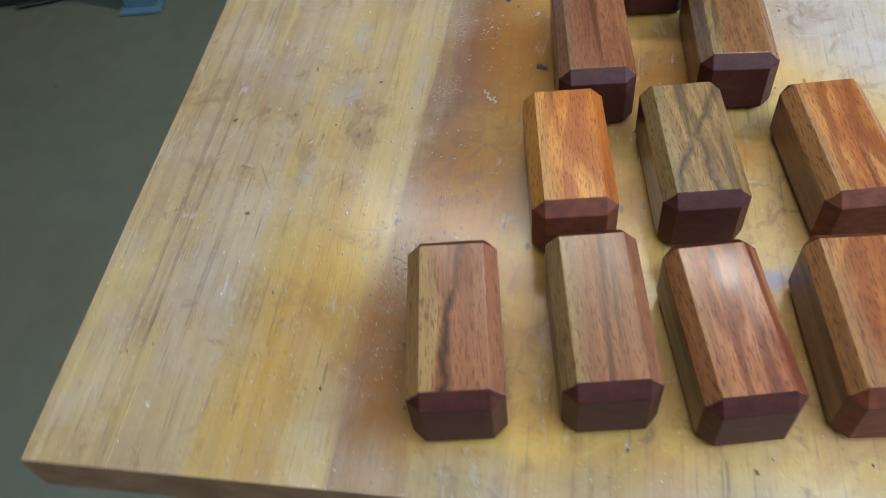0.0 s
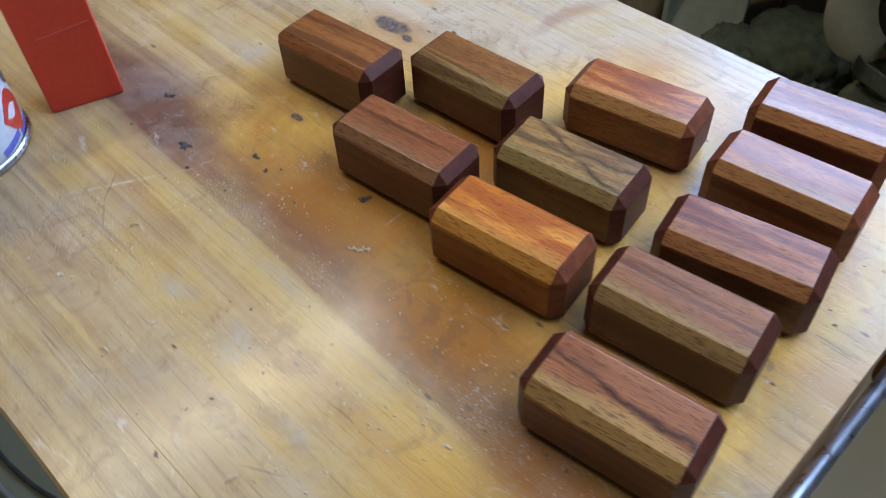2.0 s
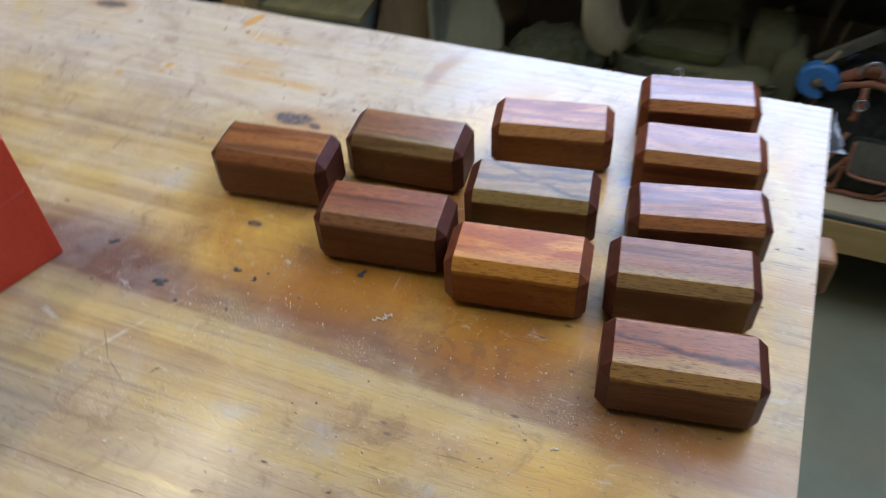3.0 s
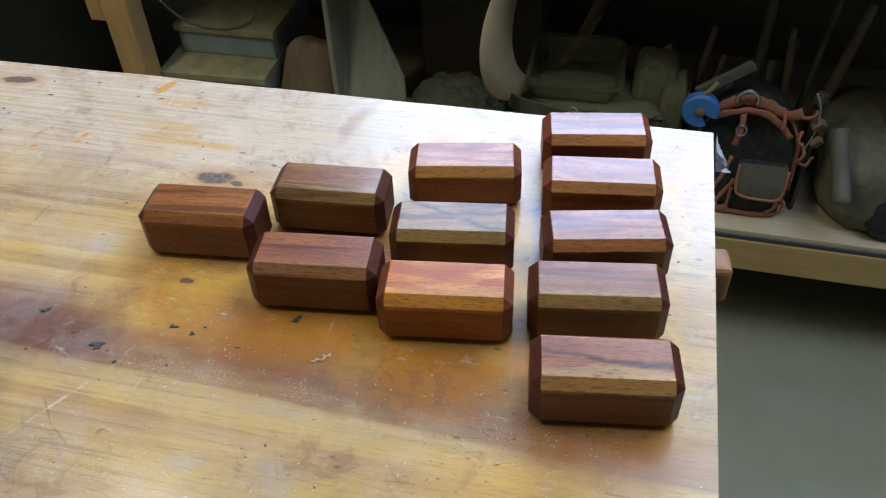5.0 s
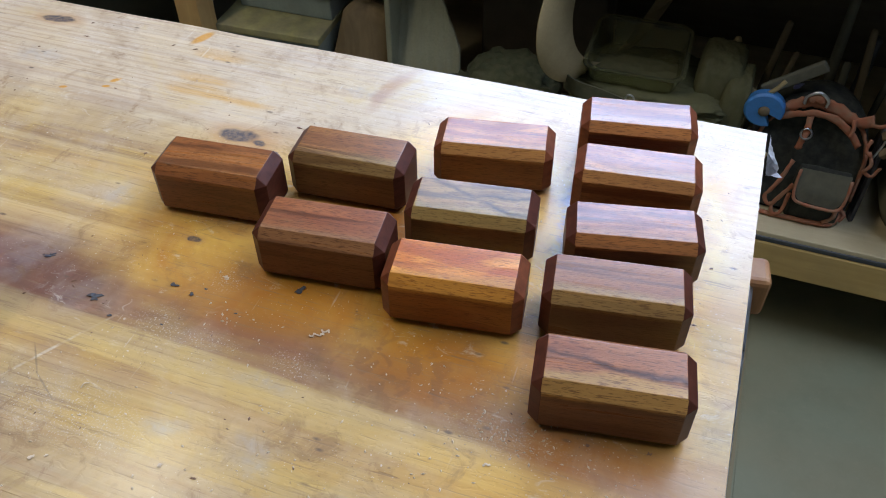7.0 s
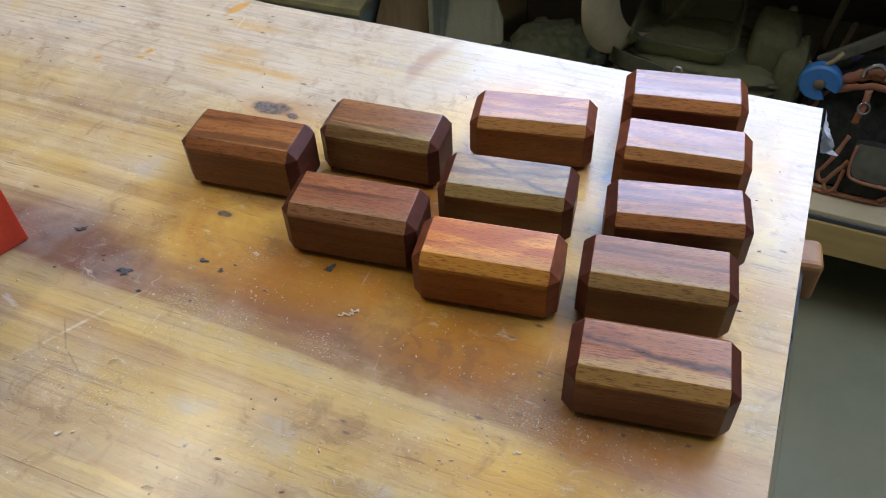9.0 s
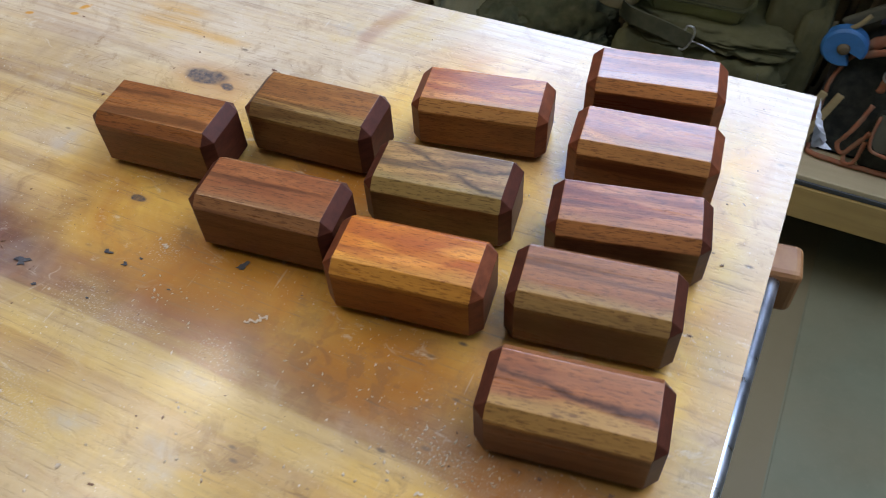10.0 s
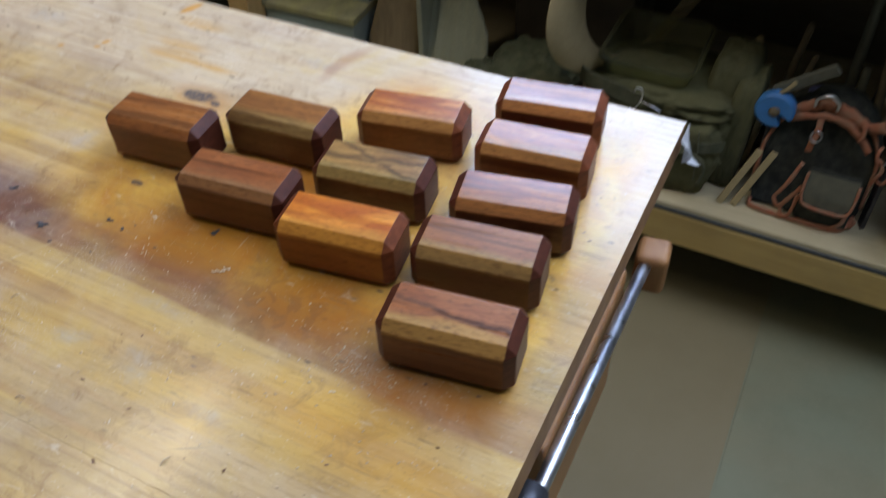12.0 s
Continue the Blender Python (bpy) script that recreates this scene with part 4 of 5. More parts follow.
for i, (x, y, a, b, turn) in enumerate(((-0.306, 0.247, 0.012, 0.007, 60), (-0.446, 0.193, 0.016, 0.010, 10), (-0.397, 0.222, 0.009, 0.005, 0), (-0.380, 0.218, 0.006, 0.005, 40), (-0.372, 0.226, 0.004, 0.003, 0),
                                      (-0.425, 0.181, 0.005, 0.003, 0), (-0.385, 0.186, 0.003, 0.002, 0), (-0.340, 0.212, 0.005, 0.002, 10), (-0.505, 0.218, 0.012, 0.006, 30))):
    loose("charred_flake", flake((x, y), (a, b), i, turn), CHAR, "tiny black charred flake lying on the bench", "flake", "black flakes")
for i, (x, y, a, b, turn) in enumerate(((-0.0402, 0.1930, 0.005, 0.003, 20), (-0.0777, 0.1868, 0.004, 0.003, 50), (-0.2455, 0.0396, 0.007, 0.005, 0), (-0.2527, 0.0815, 0.005, 0.002, 40), (-0.3952, 0.4280, 0.010, 0.003, -20),
                                      (-0.5553, 0.5149, 0.008, 0.004, 20), (-0.6773, 0.5008, 0.009, 0.003, 10), (-0.5919, 0.4284, 0.006, 0.002, 0), (-0.5065, 0.3510, 0.005, 0.003, 70), (-0.1645, 0.0714, 0.006, 0.003, 100),
                                      (-0.1066, 0.1035, 0.005, 0.002, 40), (-0.2987, 0.0870, 0.006, 0.002, 10), (-0.0273, 0.3069, 0.004, 0.002, 0), (-0.0218, 0.3673, 0.004, 0.002, 30))):
    loose("wood_chip", flake((x, y), (a, b), 40 + i, turn), CHIP, "tiny brown wood chip lying on the bench", "wood chip", "brown chips")


def curl(at, size, seed, turn):
    """A thin crumpled shaving on the bench."""
    rnd = random.Random(seed)
    pts = [(size * (k / 7 - 0.5) + 0.12 * size * rnd.uniform(-1, 1), 0.28 * size * rnd.uniform(-1, 1), 0.0006 + 0.12 * size * rnd.random()) for k in range(8)]
    bm = sweep(pts, [(-0.0006, -0.0001), (0.0006, -0.0001), (0.0006, 0.0001), (-0.0006, 0.0001)], 5)
    low = min(v.co.z for v in bm.verts)
    bmesh.ops.translate(bm, vec=(0, 0, -low), verts=bm.verts)
    bmesh.ops.transform(bm, matrix=pose(at[0], at[1], H + 0.0002, 0, 0, turn), verts=bm.verts)
    return bm


for x, y, s, seed, turn in ((-0.2760, 0.2132, 0.009, 1, 50), (-0.2712, 0.2174, 0.006, 2, 20), (-0.1328, 0.1528, 0.005, 3, 20), (-0.3639, 0.2414, 0.005, 4, -30)):
    loose("wood_shaving", curl((x, y), s, seed, turn), SHAVING, "pale curled wood shaving on the bench", "shaving", "shavings")
for x, y, a, turn in ((-0.4548, 0.3377, 0.020, 40), (-0.3764, 0.3955, 0.016, 70), (-0.2031, 0.0601, 0.008, 80), (-0.3278, 0.0559, 0.007, 20), (-0.4037, 0.1236, 0.006, 60)):
    bm = sweep([(-a / 2, 0, 0.0004), (0, 0.0008, 0.0016), (a / 2, 0, 0.0005)], round_outline(0.0004, 5), 4)
    bmesh.ops.transform(bm, matrix=pose(x, y, H + 0.0002, 0, 0, turn), verts=bm.verts)
    loose("splinter", bm, SHAVING, "thin pale wood splinter on the bench", "splinter", "splinters")

for i, (x, y, a) in enumerate(((-0.402, 0.067, 0.006), (-0.394, 0.071, 0.004), (-0.323, 0.088, 0.005), (-0.335, 0.076, 0.004), (-0.365, 0.113, 0.003), (-0.393, 0.103, 0.003), (-0.03, 0.052, 0.006), (-0.20, 0.172, 0.003), (-0.105, 0.205, 0.003))):
    loose("paint_chip", flake((x, y), (a, 0.7 * a), 80 + i, 37 * i), SHAVING, "tiny cream paint chip lying on the bench", "chip", "cream chips")

rnd = random.Random(5)
bm = bmesh.new()
clusters = ((-0.1296, 0.1790, 0.022, 0.010, 100), (-0.3404, 0.2010, 0.018, 0.012, 30), (-0.2206, 0.1900, 0.06, 0.02, 50), (-0.1062, 0.1336, 0.05, 0.03, 70), (-0.3465, 0.0954, 0.14, 0.05, 120), (-0.0645, 0.4060, 0.03, 0.09, 40), (-0.4862, 0.4420, 0.15, 0.05, 60))
for cx, cy, sx, sy, count in clusters:
    for k in range(count):
        x, y, s = rnd.gauss(cx, sx), rnd.gauss(cy, sy), rnd.uniform(0.0003, 0.0009)
        if not (-1.2 < x < -0.005 and 0.01 < y < 0.53):
            continue
        a = rnd.uniform(0, 6.3)
        u, v = Vector((math.cos(a), math.sin(a), 0)) * s * rnd.uniform(1, 2.6), Vector((-math.sin(a), math.cos(a), 0)) * s
        c = Vector((x, y, H + 0.0001))
        t = bm.verts.new(c + Vector((0, 0, s)))
        q = [bm.verts.new(c + d) for d in (u, v, -u, -v)]
        for i in range(4):
            bm.faces.new((q[i], q[(i + 1) % 4], t))
crumbs = bmesh.new()
for k in range(110):
    x, y, s = rnd.uniform(-0.95, -0.01), rnd.uniform(0.01, 0.53), rnd.choice((0.0004, 0.0005, 0.0006, 0.0009))
    a = rnd.uniform(0, 6.3)
    u, v = Vector((math.cos(a), math.sin(a), 0)) * s * rnd.uniform(1, 3), Vector((-math.sin(a), math.cos(a), 0)) * s
    c = Vector((x, y, H + 0.0001))
    t = crumbs.verts.new(c + Vector((0, 0, s)))
    q = [crumbs.verts.new(c + d) for d in (u, v, -u, -v)]
    for i in range(4):
        crumbs.faces.new((q[i], q[(i + 1) % 4], t))
tagged(part("dark_crumbs", crumbs, CHIP), "tiny dark crumbs scattered over the bench top", "crumbs", kind="stuff")
tagged(part("sawdust", bm, SHAVING), "fine pale sawdust scattered over the bench top", "sawdust", kind="stuff")

# torn paper that hangs over the far corner
bm = bmesh.new()
n, rows = 8, []
for i in range(n + 1):
    row = []
    for k in range(n + 1):
        u, v = i / n, k / n
        x = 0.010 + 0.010 * math.sin(3 * v + 4 * u) * u + 0.014 * u
        y = 0.527 + 0.030 * v - 0.014 * u * v
        z = H - 0.001 - 0.032 * u * (0.75 + 0.35 * v) + 0.004 * noise.noise((9 * u, 9 * v, 2))
        row.append(bm.verts.new((x, y, z)))
    rows.append(row)
for p, q in zip(rows, rows[1:]):
    for k in range(n):
        bm.faces.new((p[k], p[k + 1], q[k + 1], q[k]))
bmesh.ops.solidify(bm, geom=bm.faces[:], thickness=0.0012)
loose("torn_paper", bm, PAPER, "crumpled torn white paper stuck at the bench corner", "paper")

# ---- floor things ----
for k, pts in enumerate(([(-1.55, 0.02, 0), (-1.36, -0.06, 0), (-1.21, -0.125, 0), (-1.05, -0.14, 0), (-0.88, -0.10, 0), (-0.6, 0.06, 0), (-0.4, 0.3, 0)],
                         [(-1.50, 0.08, 0), (-1.33, -0.02, 0), (-1.20, -0.095, 0), (-1.04, -0.105, 0), (-0.86, -0.05, 0), (-0.62, 0.12, 0), (-0.45, 0.34, 0)])):
    bm = sweep([(0.945 * x - 0.005, y + 0.017, 0.0056) for x, y, z in pts], round_outline(0.0052 if k == 0 else 0.004, 10), 8)
    loose("hose" if k == 0 else "cable", bm, (GREY_RUBBER, BLACK_RUBBER)[k], ("grey hose lying curved on the floor", "black cable lying beside the hose on the floor")[k], ("hose", "cable")[k])
stand = thing("machine_stand", pose(-1.577, -0.908, 0, 0, 0, 8), "pale blue painted steel machine stand on the floor", "machine stand")
part("post", box((0.11, 0.085, 0.62), (0, 0.03, 0.3105), 0.006), BLUE_PAINT, stand)
part("foot", box((0.15, 0.11, 0.012), (0, 0.03, 0.006), 0.003), BLUE_PAINT, stand)
part("table", box((0.34, 0.30, 0.03), (-0.08, 0.03, 0.637), 0.004), DARK_STEEL, stand)
scrap = thing("timber_offcut", pose(-1.692, -1.283, 0, 0, 0, 12), "dusty brown timber trolley with a black foot", "offcut")
part("board", box((0.34, 0.36, 0.07), (0, 0, 0.085), 0.006), BROWN_DUSTY, scrap)
for s in (-1, 1):
    part("skid", box((0.06, 0.34, 0.049), (s * 0.12, 0, 0.0245), 0.004), BLACK_RUBBER, scrap)
part("strap", sweep([(0.13, 0.19, 0.10), (0.16, 0.22, 0.05), (0.15, 0.16, 0.012), (0.17, 0.02, 0.012)], round_outline(0.012, 8, 0.4), 6), BLACK_RUBBER, scrap, "black rubber strap")

# ---- the far bench with its lower shelf ----
FAR = Matrix.Translation((0.1686, 1.1199, 0)) @ pose(0, 0, 0, 0, 0, -1.0) @ Matrix.Translation((-0.15, -1.08, 0))
SZ = 0.2965
far = thing("far_bench", FAR, "dusty wooden bench along the wall with a crowded lower shelf", "workbench")
part("shelf_board", box((2.45, 0.66, 0.018), (0.07, 1.416, SZ - 0.009), 0.002), PLY, far, "dusty plywood shelf board")
part("fascia", box((2.45, 0.024, 0.078), (0.07, 1.094, SZ - 0.0585), 0.004), FASCIA, far, "yellowish pine fascia board")
part("edge_strip", box((2.45, 0.026, 0.010), (0.07, 1.0955, SZ - 0.0145), 0.002), STRIP, far, "dark slate edge strip")
part("worktop", box((2.6, 0.70, 0.05), (0.07, 1.42, 0.925), 0.004), DARK_WOOD, far)
part("top_rail", box((2.45, 0.035, 0.055), (0.07, 1.108, 0.8715), 0.004), DARK_WOOD, far)
part("back_panel", box((2.45, 0.012, 0.60), (0.07, 1.742, 0.599), 0.002), DARK_WOOD, far)
part("post", box((0.054, 0.055, 0.60), (-1.080, 1.130, SZ + 0.3015), 0.003), STUD, far, "raw pine post")
part("cleat", box((0.040, 0.050, 0.30), (-1.1285, 1.138, 0.745), 0.003), STUD, far)
for px, py in ((-1.12, 1.70), (1.24, 1.14), (1.24, 1.70)):
    part("post", box((0.07, 0.055, 0.60), (px, py, SZ + 0.3015), 0.003), STUD, far)
for px in (-1.10, 0.60, 1.24):
    for py in (1.17, 1.68):
        part("foot", box((0.07, 0.07, SZ - 0.019), (px, py, (SZ - 0.019) / 2), 0.003), STUD, far)
part("shelf_joist", box((2.40, 0.04, 0.07), (0.07, 1.45, SZ - 0.054), 0.003), DARK_WOOD, far)


def on_shelf(name, x, y, turn, label, category, z=SZ, group=""):
    return thing(name, FAR @ pose(x, y, z + 0.0005, 0, 0, turn), label, category, group)


OLD_SLAB = plain_wood("old_rough_wood", (0.25, 0.18, 0.095), (0.15, 0.105, 0.055), rough=0.8, along=(50, 50, 4), dust=0.12)
# dark bin at the end
b = thing("storage_bin", FAR @ pose(-1.46, 1.33, 0.0005), "large dark navy plastic bin beside the shelf post", "bin")
bm = lathe([(0, 0), (0.20, 0), (0.245, 0.70), (0.255, 0.70), (0.255, 0.715), (0.235, 0.715), (0.19, 0.02), (0, 0.02)], 40)
part("bin_body", bm, DARK_BIN, b, smooth=True)
part("rim", lathe([(0.245, 0.66), (0.262, 0.665), (0.262, 0.705), (0.247, 0.705)], 40), DARK_BIN, b, smooth=True)
b = thing("storage_box", FAR @ pose(-1.95, 1.22, 0.0005, 0, 0, 4), "dark slate-blue plastic storage box beside the bin", "box")
part("box_body", box((0.46, 0.40, 0.56), (0, 0, 0.28), 0.02, segments=3), DARK_BIN, b)
part("lid", box((0.48, 0.42, 0.05), (0, 0, 0.586), 0.012), DARK_BIN, b)


def flat_box(x, y, z, w, d, h, turn, label):
    t = on_shelf("flat_box", x, y, turn, label, "box", z, "stacked flat boxes")
    part("tray", box((w - 0.012, d - 0.012, h - 0.012), (0, 0, (h - 0.012) / 2), 0.003), BOX_GREY, t)
    part("lid", box((w, d, 0.016), (0, 0, h - 0.0035), 0.002), BOX_LID, t, "yellowed dusty lid")
    return t


flat_box(-0.946, 1.295, SZ, 0.236, 0.27, 0.078, 2, "bottom flat grey box with a yellowed dusty lid")
flat_box(-0.946, 1.290, SZ + 0.0825, 0.236, 0.27, 0.084, 3, "flat grey box with a yellowed lid in the stack")
flat_box(-0.936, 1.345, SZ + 0.1715, 0.226, 0.23, 0.062, 1, "flat grey box with a dusty lid on the stack")
wire = on_shelf("hanging_wire", -0.90, 1.14, 0, "thin black wire hanging in a loop under the bench top", "wire")
part("loop", sweep([(-0.14, 0, 0.45), (-0.12, 0.0, 0.37), (-0.06, 0, 0.305), (0.02, 0, 0.290), (0.09, 0, 0.315), (0.105, 0.0, 0.37), (0.09, 0, 0.448)], round_outline(0.0028, 8), 8, (0, 1, 0)), BLACK_RUBBER, wire, smooth=True)

b = on_shelf("leaning_slab", -0.774, 1.225, 12, "dusty brown rough timber slab leaning on the shelf", "timber")
part("slab", lump((0.12, 0.07, 0.215), 3.0, 0.05, 5.0, 2.4, pose(-0.01, 0, 0, -8, 14, 0)), OLD_SLAB, b, smooth=True)
b = on_shelf("leaning_panel", -0.608, 1.20, 0, "pale grey-green corrugated panel leaning upright on the shelf", "panel")
bm = bmesh.new()
rows = []
for i in range(33):
    x = 0.150 * i / 32
    wv = 0.0014 * math.sin(i * 2 * math.pi / 5.3)
    rows.append([bm.verts.new((-0.072 + x * (1 - 0.12 * (z > 0.1)), wv + 0.0 + q + 0.30 * z, z)) for z in (0.0, 0.40 - 0.0076 * i) for q in (0, 0.006)])
for p, q in zip(rows, rows[1:]):
    for a, c in ((0, 1), (1, 3), (3, 2), (2, 0)):
        bm.faces.new((p[a], q[a], q[c], p[c]))
for r in (rows[0], rows[-1]):
    bm.faces.new((r[0], r[1], r[3], r[2]))
part("sheet", bm, GREY_GREEN, b)
part("side", box((0.012, 0.12, 0.39), (-0.078, 0.066, 0.196), 0.003), GREY_GREEN, b, "paler dusty edge")
b = on_shelf("dark_carton", -0.42, 1.50, 3, "dark brown cardboard carton deep on the shelf", "carton")
part("carton_body", box((0.26, 0.22, 0.34), (0, 0, 0.17), 0.004), DARK_CARD, b)
part("flap", box((0.255, 0.10, 0.004), (0, -0.06, 0.3425), 0.001, (4, 0, 0)), DARK_CARD, b)
b = on_shelf("cloth_bundle", -0.43, 1.22, 0, "rolled dark green cloth bundle on the shelf", "cloth bundle")
part("roll", lump((0.20, 0.19, 0.165), 8.0, 0.11, 2.6, 2.2, fold=0.9, level=5), KHAKI_DARK, b, smooth=True)
part("fold", lump((0.15, 0.12, 0.140), 12.0, 0.14, 2.6, 2.6, pose(-0.075, -0.05, 0, 0, 0, 20), fold=0.9, level=5), KHAKI_DARK, b, smooth=True)
part("fold", lump((0.11, 0.11, 0.12), 15.0, 0.16, 2.4, 2.8, pose(0.055, -0.045, 0, 0, 0, -15), fold=0.9, level=5), KHAKI_DARK, b, smooth=True)

# canvas rucksack with a clear dish on it
sack = on_shelf("canvas_rucksack", -0.160, 1.250, 0, "khaki canvas rucksack lying on the shelf, with straps", "rucksack")
part("sack_body", lump((0.30, 0.24, 0.188), 21.0, 0.05, 3.8, 2.0, fold=0.5, level=5), KHAKI, sack, smooth=True)
part("pocket", lump((0.150, 0.09, 0.160), 25.0, 0.07, 3.4, 2.4, pose(0.058, -0.095, 0, 0, 0, 3), fold=0.7, level=5), KHAKI, sack, smooth=True)
part("pocket", lump((0.140, 0.09, 0.165), 28.0, 0.07, 3.4, 2.4, pose(-0.085, -0.092, 0, 0, 0, -5), fold=0.7, level=5), KHAKI, sack, smooth=True)


def web_strap(points, wide, parent, material=None, label=""):
    """Flat webbing that stands on edge along its line."""
    return part("strap", sweep(points, [(-0.0012, -wide / 2), (0.0012, -wide / 2), (0.0012, wide / 2), (-0.0012, wide / 2)], 8), material or WEB, parent, label)


web_strap([(-0.150, -0.100, 0.196), (-0.120, -0.135, 0.208), (-0.070, -0.146, 0.206), (-0.020, -0.143, 0.190)], 0.030, sack, label="olive webbing strap")
web_strap([(0.000, -0.142, 0.150), (0.045, -0.150, 0.140), (0.100, -0.146, 0.128), (0.140, -0.12, 0.126)], 0.022, sack)
web_strap([(0.095, -0.148, 0.165), (0.100, -0.152, 0.120), (0.104, -0.150, 0.06)], 0.004, sack)
part("flap", lump((0.29, 0.16, 0.05), 31.0, 0.12, 3.6, 2.6, pose(0.0, -0.045, 0.150, 0, 0, 2), False, 0.8, 5), KHAKI, sack, smooth=True)
part("side_roll", lump((0.085, 0.13, 0.255), 34.0, 0.03, 6.0, 2.4, pose(0.110, 0.0, 0, 0, 2, 0), fold=0.8, level=5), KHAKI, sack, smooth=True)
part("side_roll", lump((0.050, 0.11, 0.235), 37.0, 0.03, 6.0, 2.4, pose(0.142, -0.030, 0, 0, 3, 0), fold=0.8, level=5), KHAKI, sack, smooth=True)
hook = part("hook", sweep([(-0.030, -0.150, 0.215), (-0.026, -0.154, 0.226), (-0.017, -0.154, 0.225), (-0.014, -0.153, 0.213), (-0.018, -0.153, 0.195), (-0.026, -0.153, 0.181), (-0.034, -0.152, 0.180)], round_outline(0.0017, 8), 6, (0, 1, 0)), STEEL, sack, "bright metal hook", True)
part("hook_pin", sweep([(-0.018, -0.154, 0.201), (0.004, -0.157, 0.199), (0.024, -0.156, 0.191)], round_outline(0.0014, 8), 5, (0, 1, 0)), STEEL, hook, smooth=True)
part("piping", sweep([(0.040, -0.150, 0.112), (0.070, -0.156, 0.118), (0.105, -0.154, 0.112), (0.118, -0.150, 0.085), (0.112, -0.150, 0.05)], round_outline(0.0035, 8), 6, (0, 1, 0)), WEB, sack, smooth=True)
dish = on_shelf("clear_dish", -0.194, 1.246, 2, "dusty clear glass baking dish lying on the rucksack", "dish", SZ + 0.186)
bm = bmesh.new()


def rounded(w, d, z, r, n=6):
    out = []
    for cx, cy, a0 in ((w / 2 - r, d / 2 - r, 0), (-w / 2 + r, d / 2 - r, 90), (-w / 2 + r, -d / 2 + r, 180), (w / 2 - r, -d / 2 + r, 270)):
        for i in range(n + 1):
            a = radians(a0 + 90 * i / n)
            out.append((cx + r * math.cos(a), cy + r * math.sin(a), z))
    return out


loops = [[bm.verts.new(p) for p in rounded(w, d, z, r)] for w, d, z, r in ((0.150, 0.165, 0.0, 0.02), (0.172, 0.190, 0.046, 0.025), (0.184, 0.204, 0.047, 0.03), (0.184, 0.204, 0.050, 0.03), (0.168, 0.186, 0.049, 0.025), (0.145, 0.160, 0.004, 0.02))]
for p, q in zip(loops, loops[1:]):
    for i in range(len(p)):
        bm.faces.new((p[i], p[(i + 1) % len(p)], q[(i + 1) % len(p)], q[i]))
bm.faces.new(loops[0])
bm.faces.new(loops[-1])
part("dish_body", bm, CLEAR, dish, smooth=False)

# sanding belt loop on its edge
b = on_shelf("sanding_belt", -0.238, 1.262, 0, "tan sanding belt standing as a loop beside the dish", "sanding belt", SZ + 0.174)
bm = bmesh.new()
rings = []
wide, n = Vector((0.021, 0.036, 0.004)), 72
for i in range(n):
    a = 2 * math.pi * i / n
    r = 0.096 + 0.004 * math.sin(3 * a + 1)
    mid, out = Vector((0.92 * r * math.cos(a), 0.02 + 0.20 * math.cos(a) + 0.05 * (math.cos(a) > 0) * math.cos(a), 1.6 * r * math.sin(a))), Vector((math.cos(a), 0, math.sin(a))) * 0.001
    rings.append([bm.verts.new(mid + k * wide + s * out) for k, s in ((-1, -1), (1, -1), (1, 1), (-1, 1))])
for i in range(n):
    p, q = rings[i], rings[(i + 1) % n]
    for k in range(4):
        bm.faces.new((p[k], q[k], q[(k + 1) % 4], p[(k + 1) % 4]))
low = min(v.co.z for v in bm.verts)
bmesh.ops.translate(bm, vec=(0, 0, -low), verts=bm.verts)
part("belt", bm, BELT, b, smooth=True)

# tools standing between rucksack and satchel
for x, y, lean, tall, r, m, label in ((-0.012, 1.29, 2, 0.20, 0.011, BROWN_DUSTY, "dusty brown wooden stake"), (0.008, 1.25, 4, 0.19, 0.008, BELT, "pale wooden stick"), (0.024, 1.33, 6, 0.29, 0.007, BROWN_DUSTY, "thin brown wooden dowel"),
                                      (0.040, 1.30, 9, 0.25, 0.006, BROWN_DUSTY, "thin dusty wooden stick"), (0.152, 1.33, -1, 0.40, 0.009, DUSTY_METAL, "grey metal tube"), (0.222, 1.31, -6, 0.31, 0.007, BROWN_DUSTY, "slim brown wooden handle"),
                                      (0.196, 1.36, 3, 0.27, 0.009, DARK_STEEL, "dark steel rod"), (0.238, 1.35, 4, 0.37, 0.006, DUSTY_METAL, "thin dusty steel rod"), (0.264, 1.33, 8, 0.36, 0.010, BROWN_DUSTY, "long brown wooden handle"),
                                      (0.178, 1.30, -3, 0.245, 0.008, DUSTY_METAL, "short grey-green tool shank"), (-0.030, 1.33, 1, 0.24, 0.009, BELT, "pale dusty batten")):
    t = on_shelf("upright_tool", x, y, 0, label + " standing on the shelf", "tool", group="upright tools")
    part("shaft", lathe([(0, 0), (r, 0), (r * 1.1, tall * 0.5), (r * 0.9, tall - 0.006), (r * 0.6, tall), (0, tall)], 12, pose(0, 0, 0, 0, lean, 0)), m, t, smooth=True)
    if m == DARK_STEEL:
        part("ferrule", lathe([(0, tall * 0.72), (r * 1.25, tall * 0.72), (r * 1.25, tall * 0.80), (0, tall * 0.80)], 12, pose(0, 0, 0, 0, lean, 0)), DARK_STEEL, t, smooth=True)
for x, y in ((-0.005, 1.125), (0.020, 1.128)):
    t = on_shelf("paint_stick", x, y, 0, "yellowish wooden stick leaning at the satchel", "stick", group="leaning sticks")
    part("stick_shaft", box((0.013, 0.006, 0.13), (0.024, 0.016, 0.063), 0.002, (-12, 20, 0)), BELT, t)

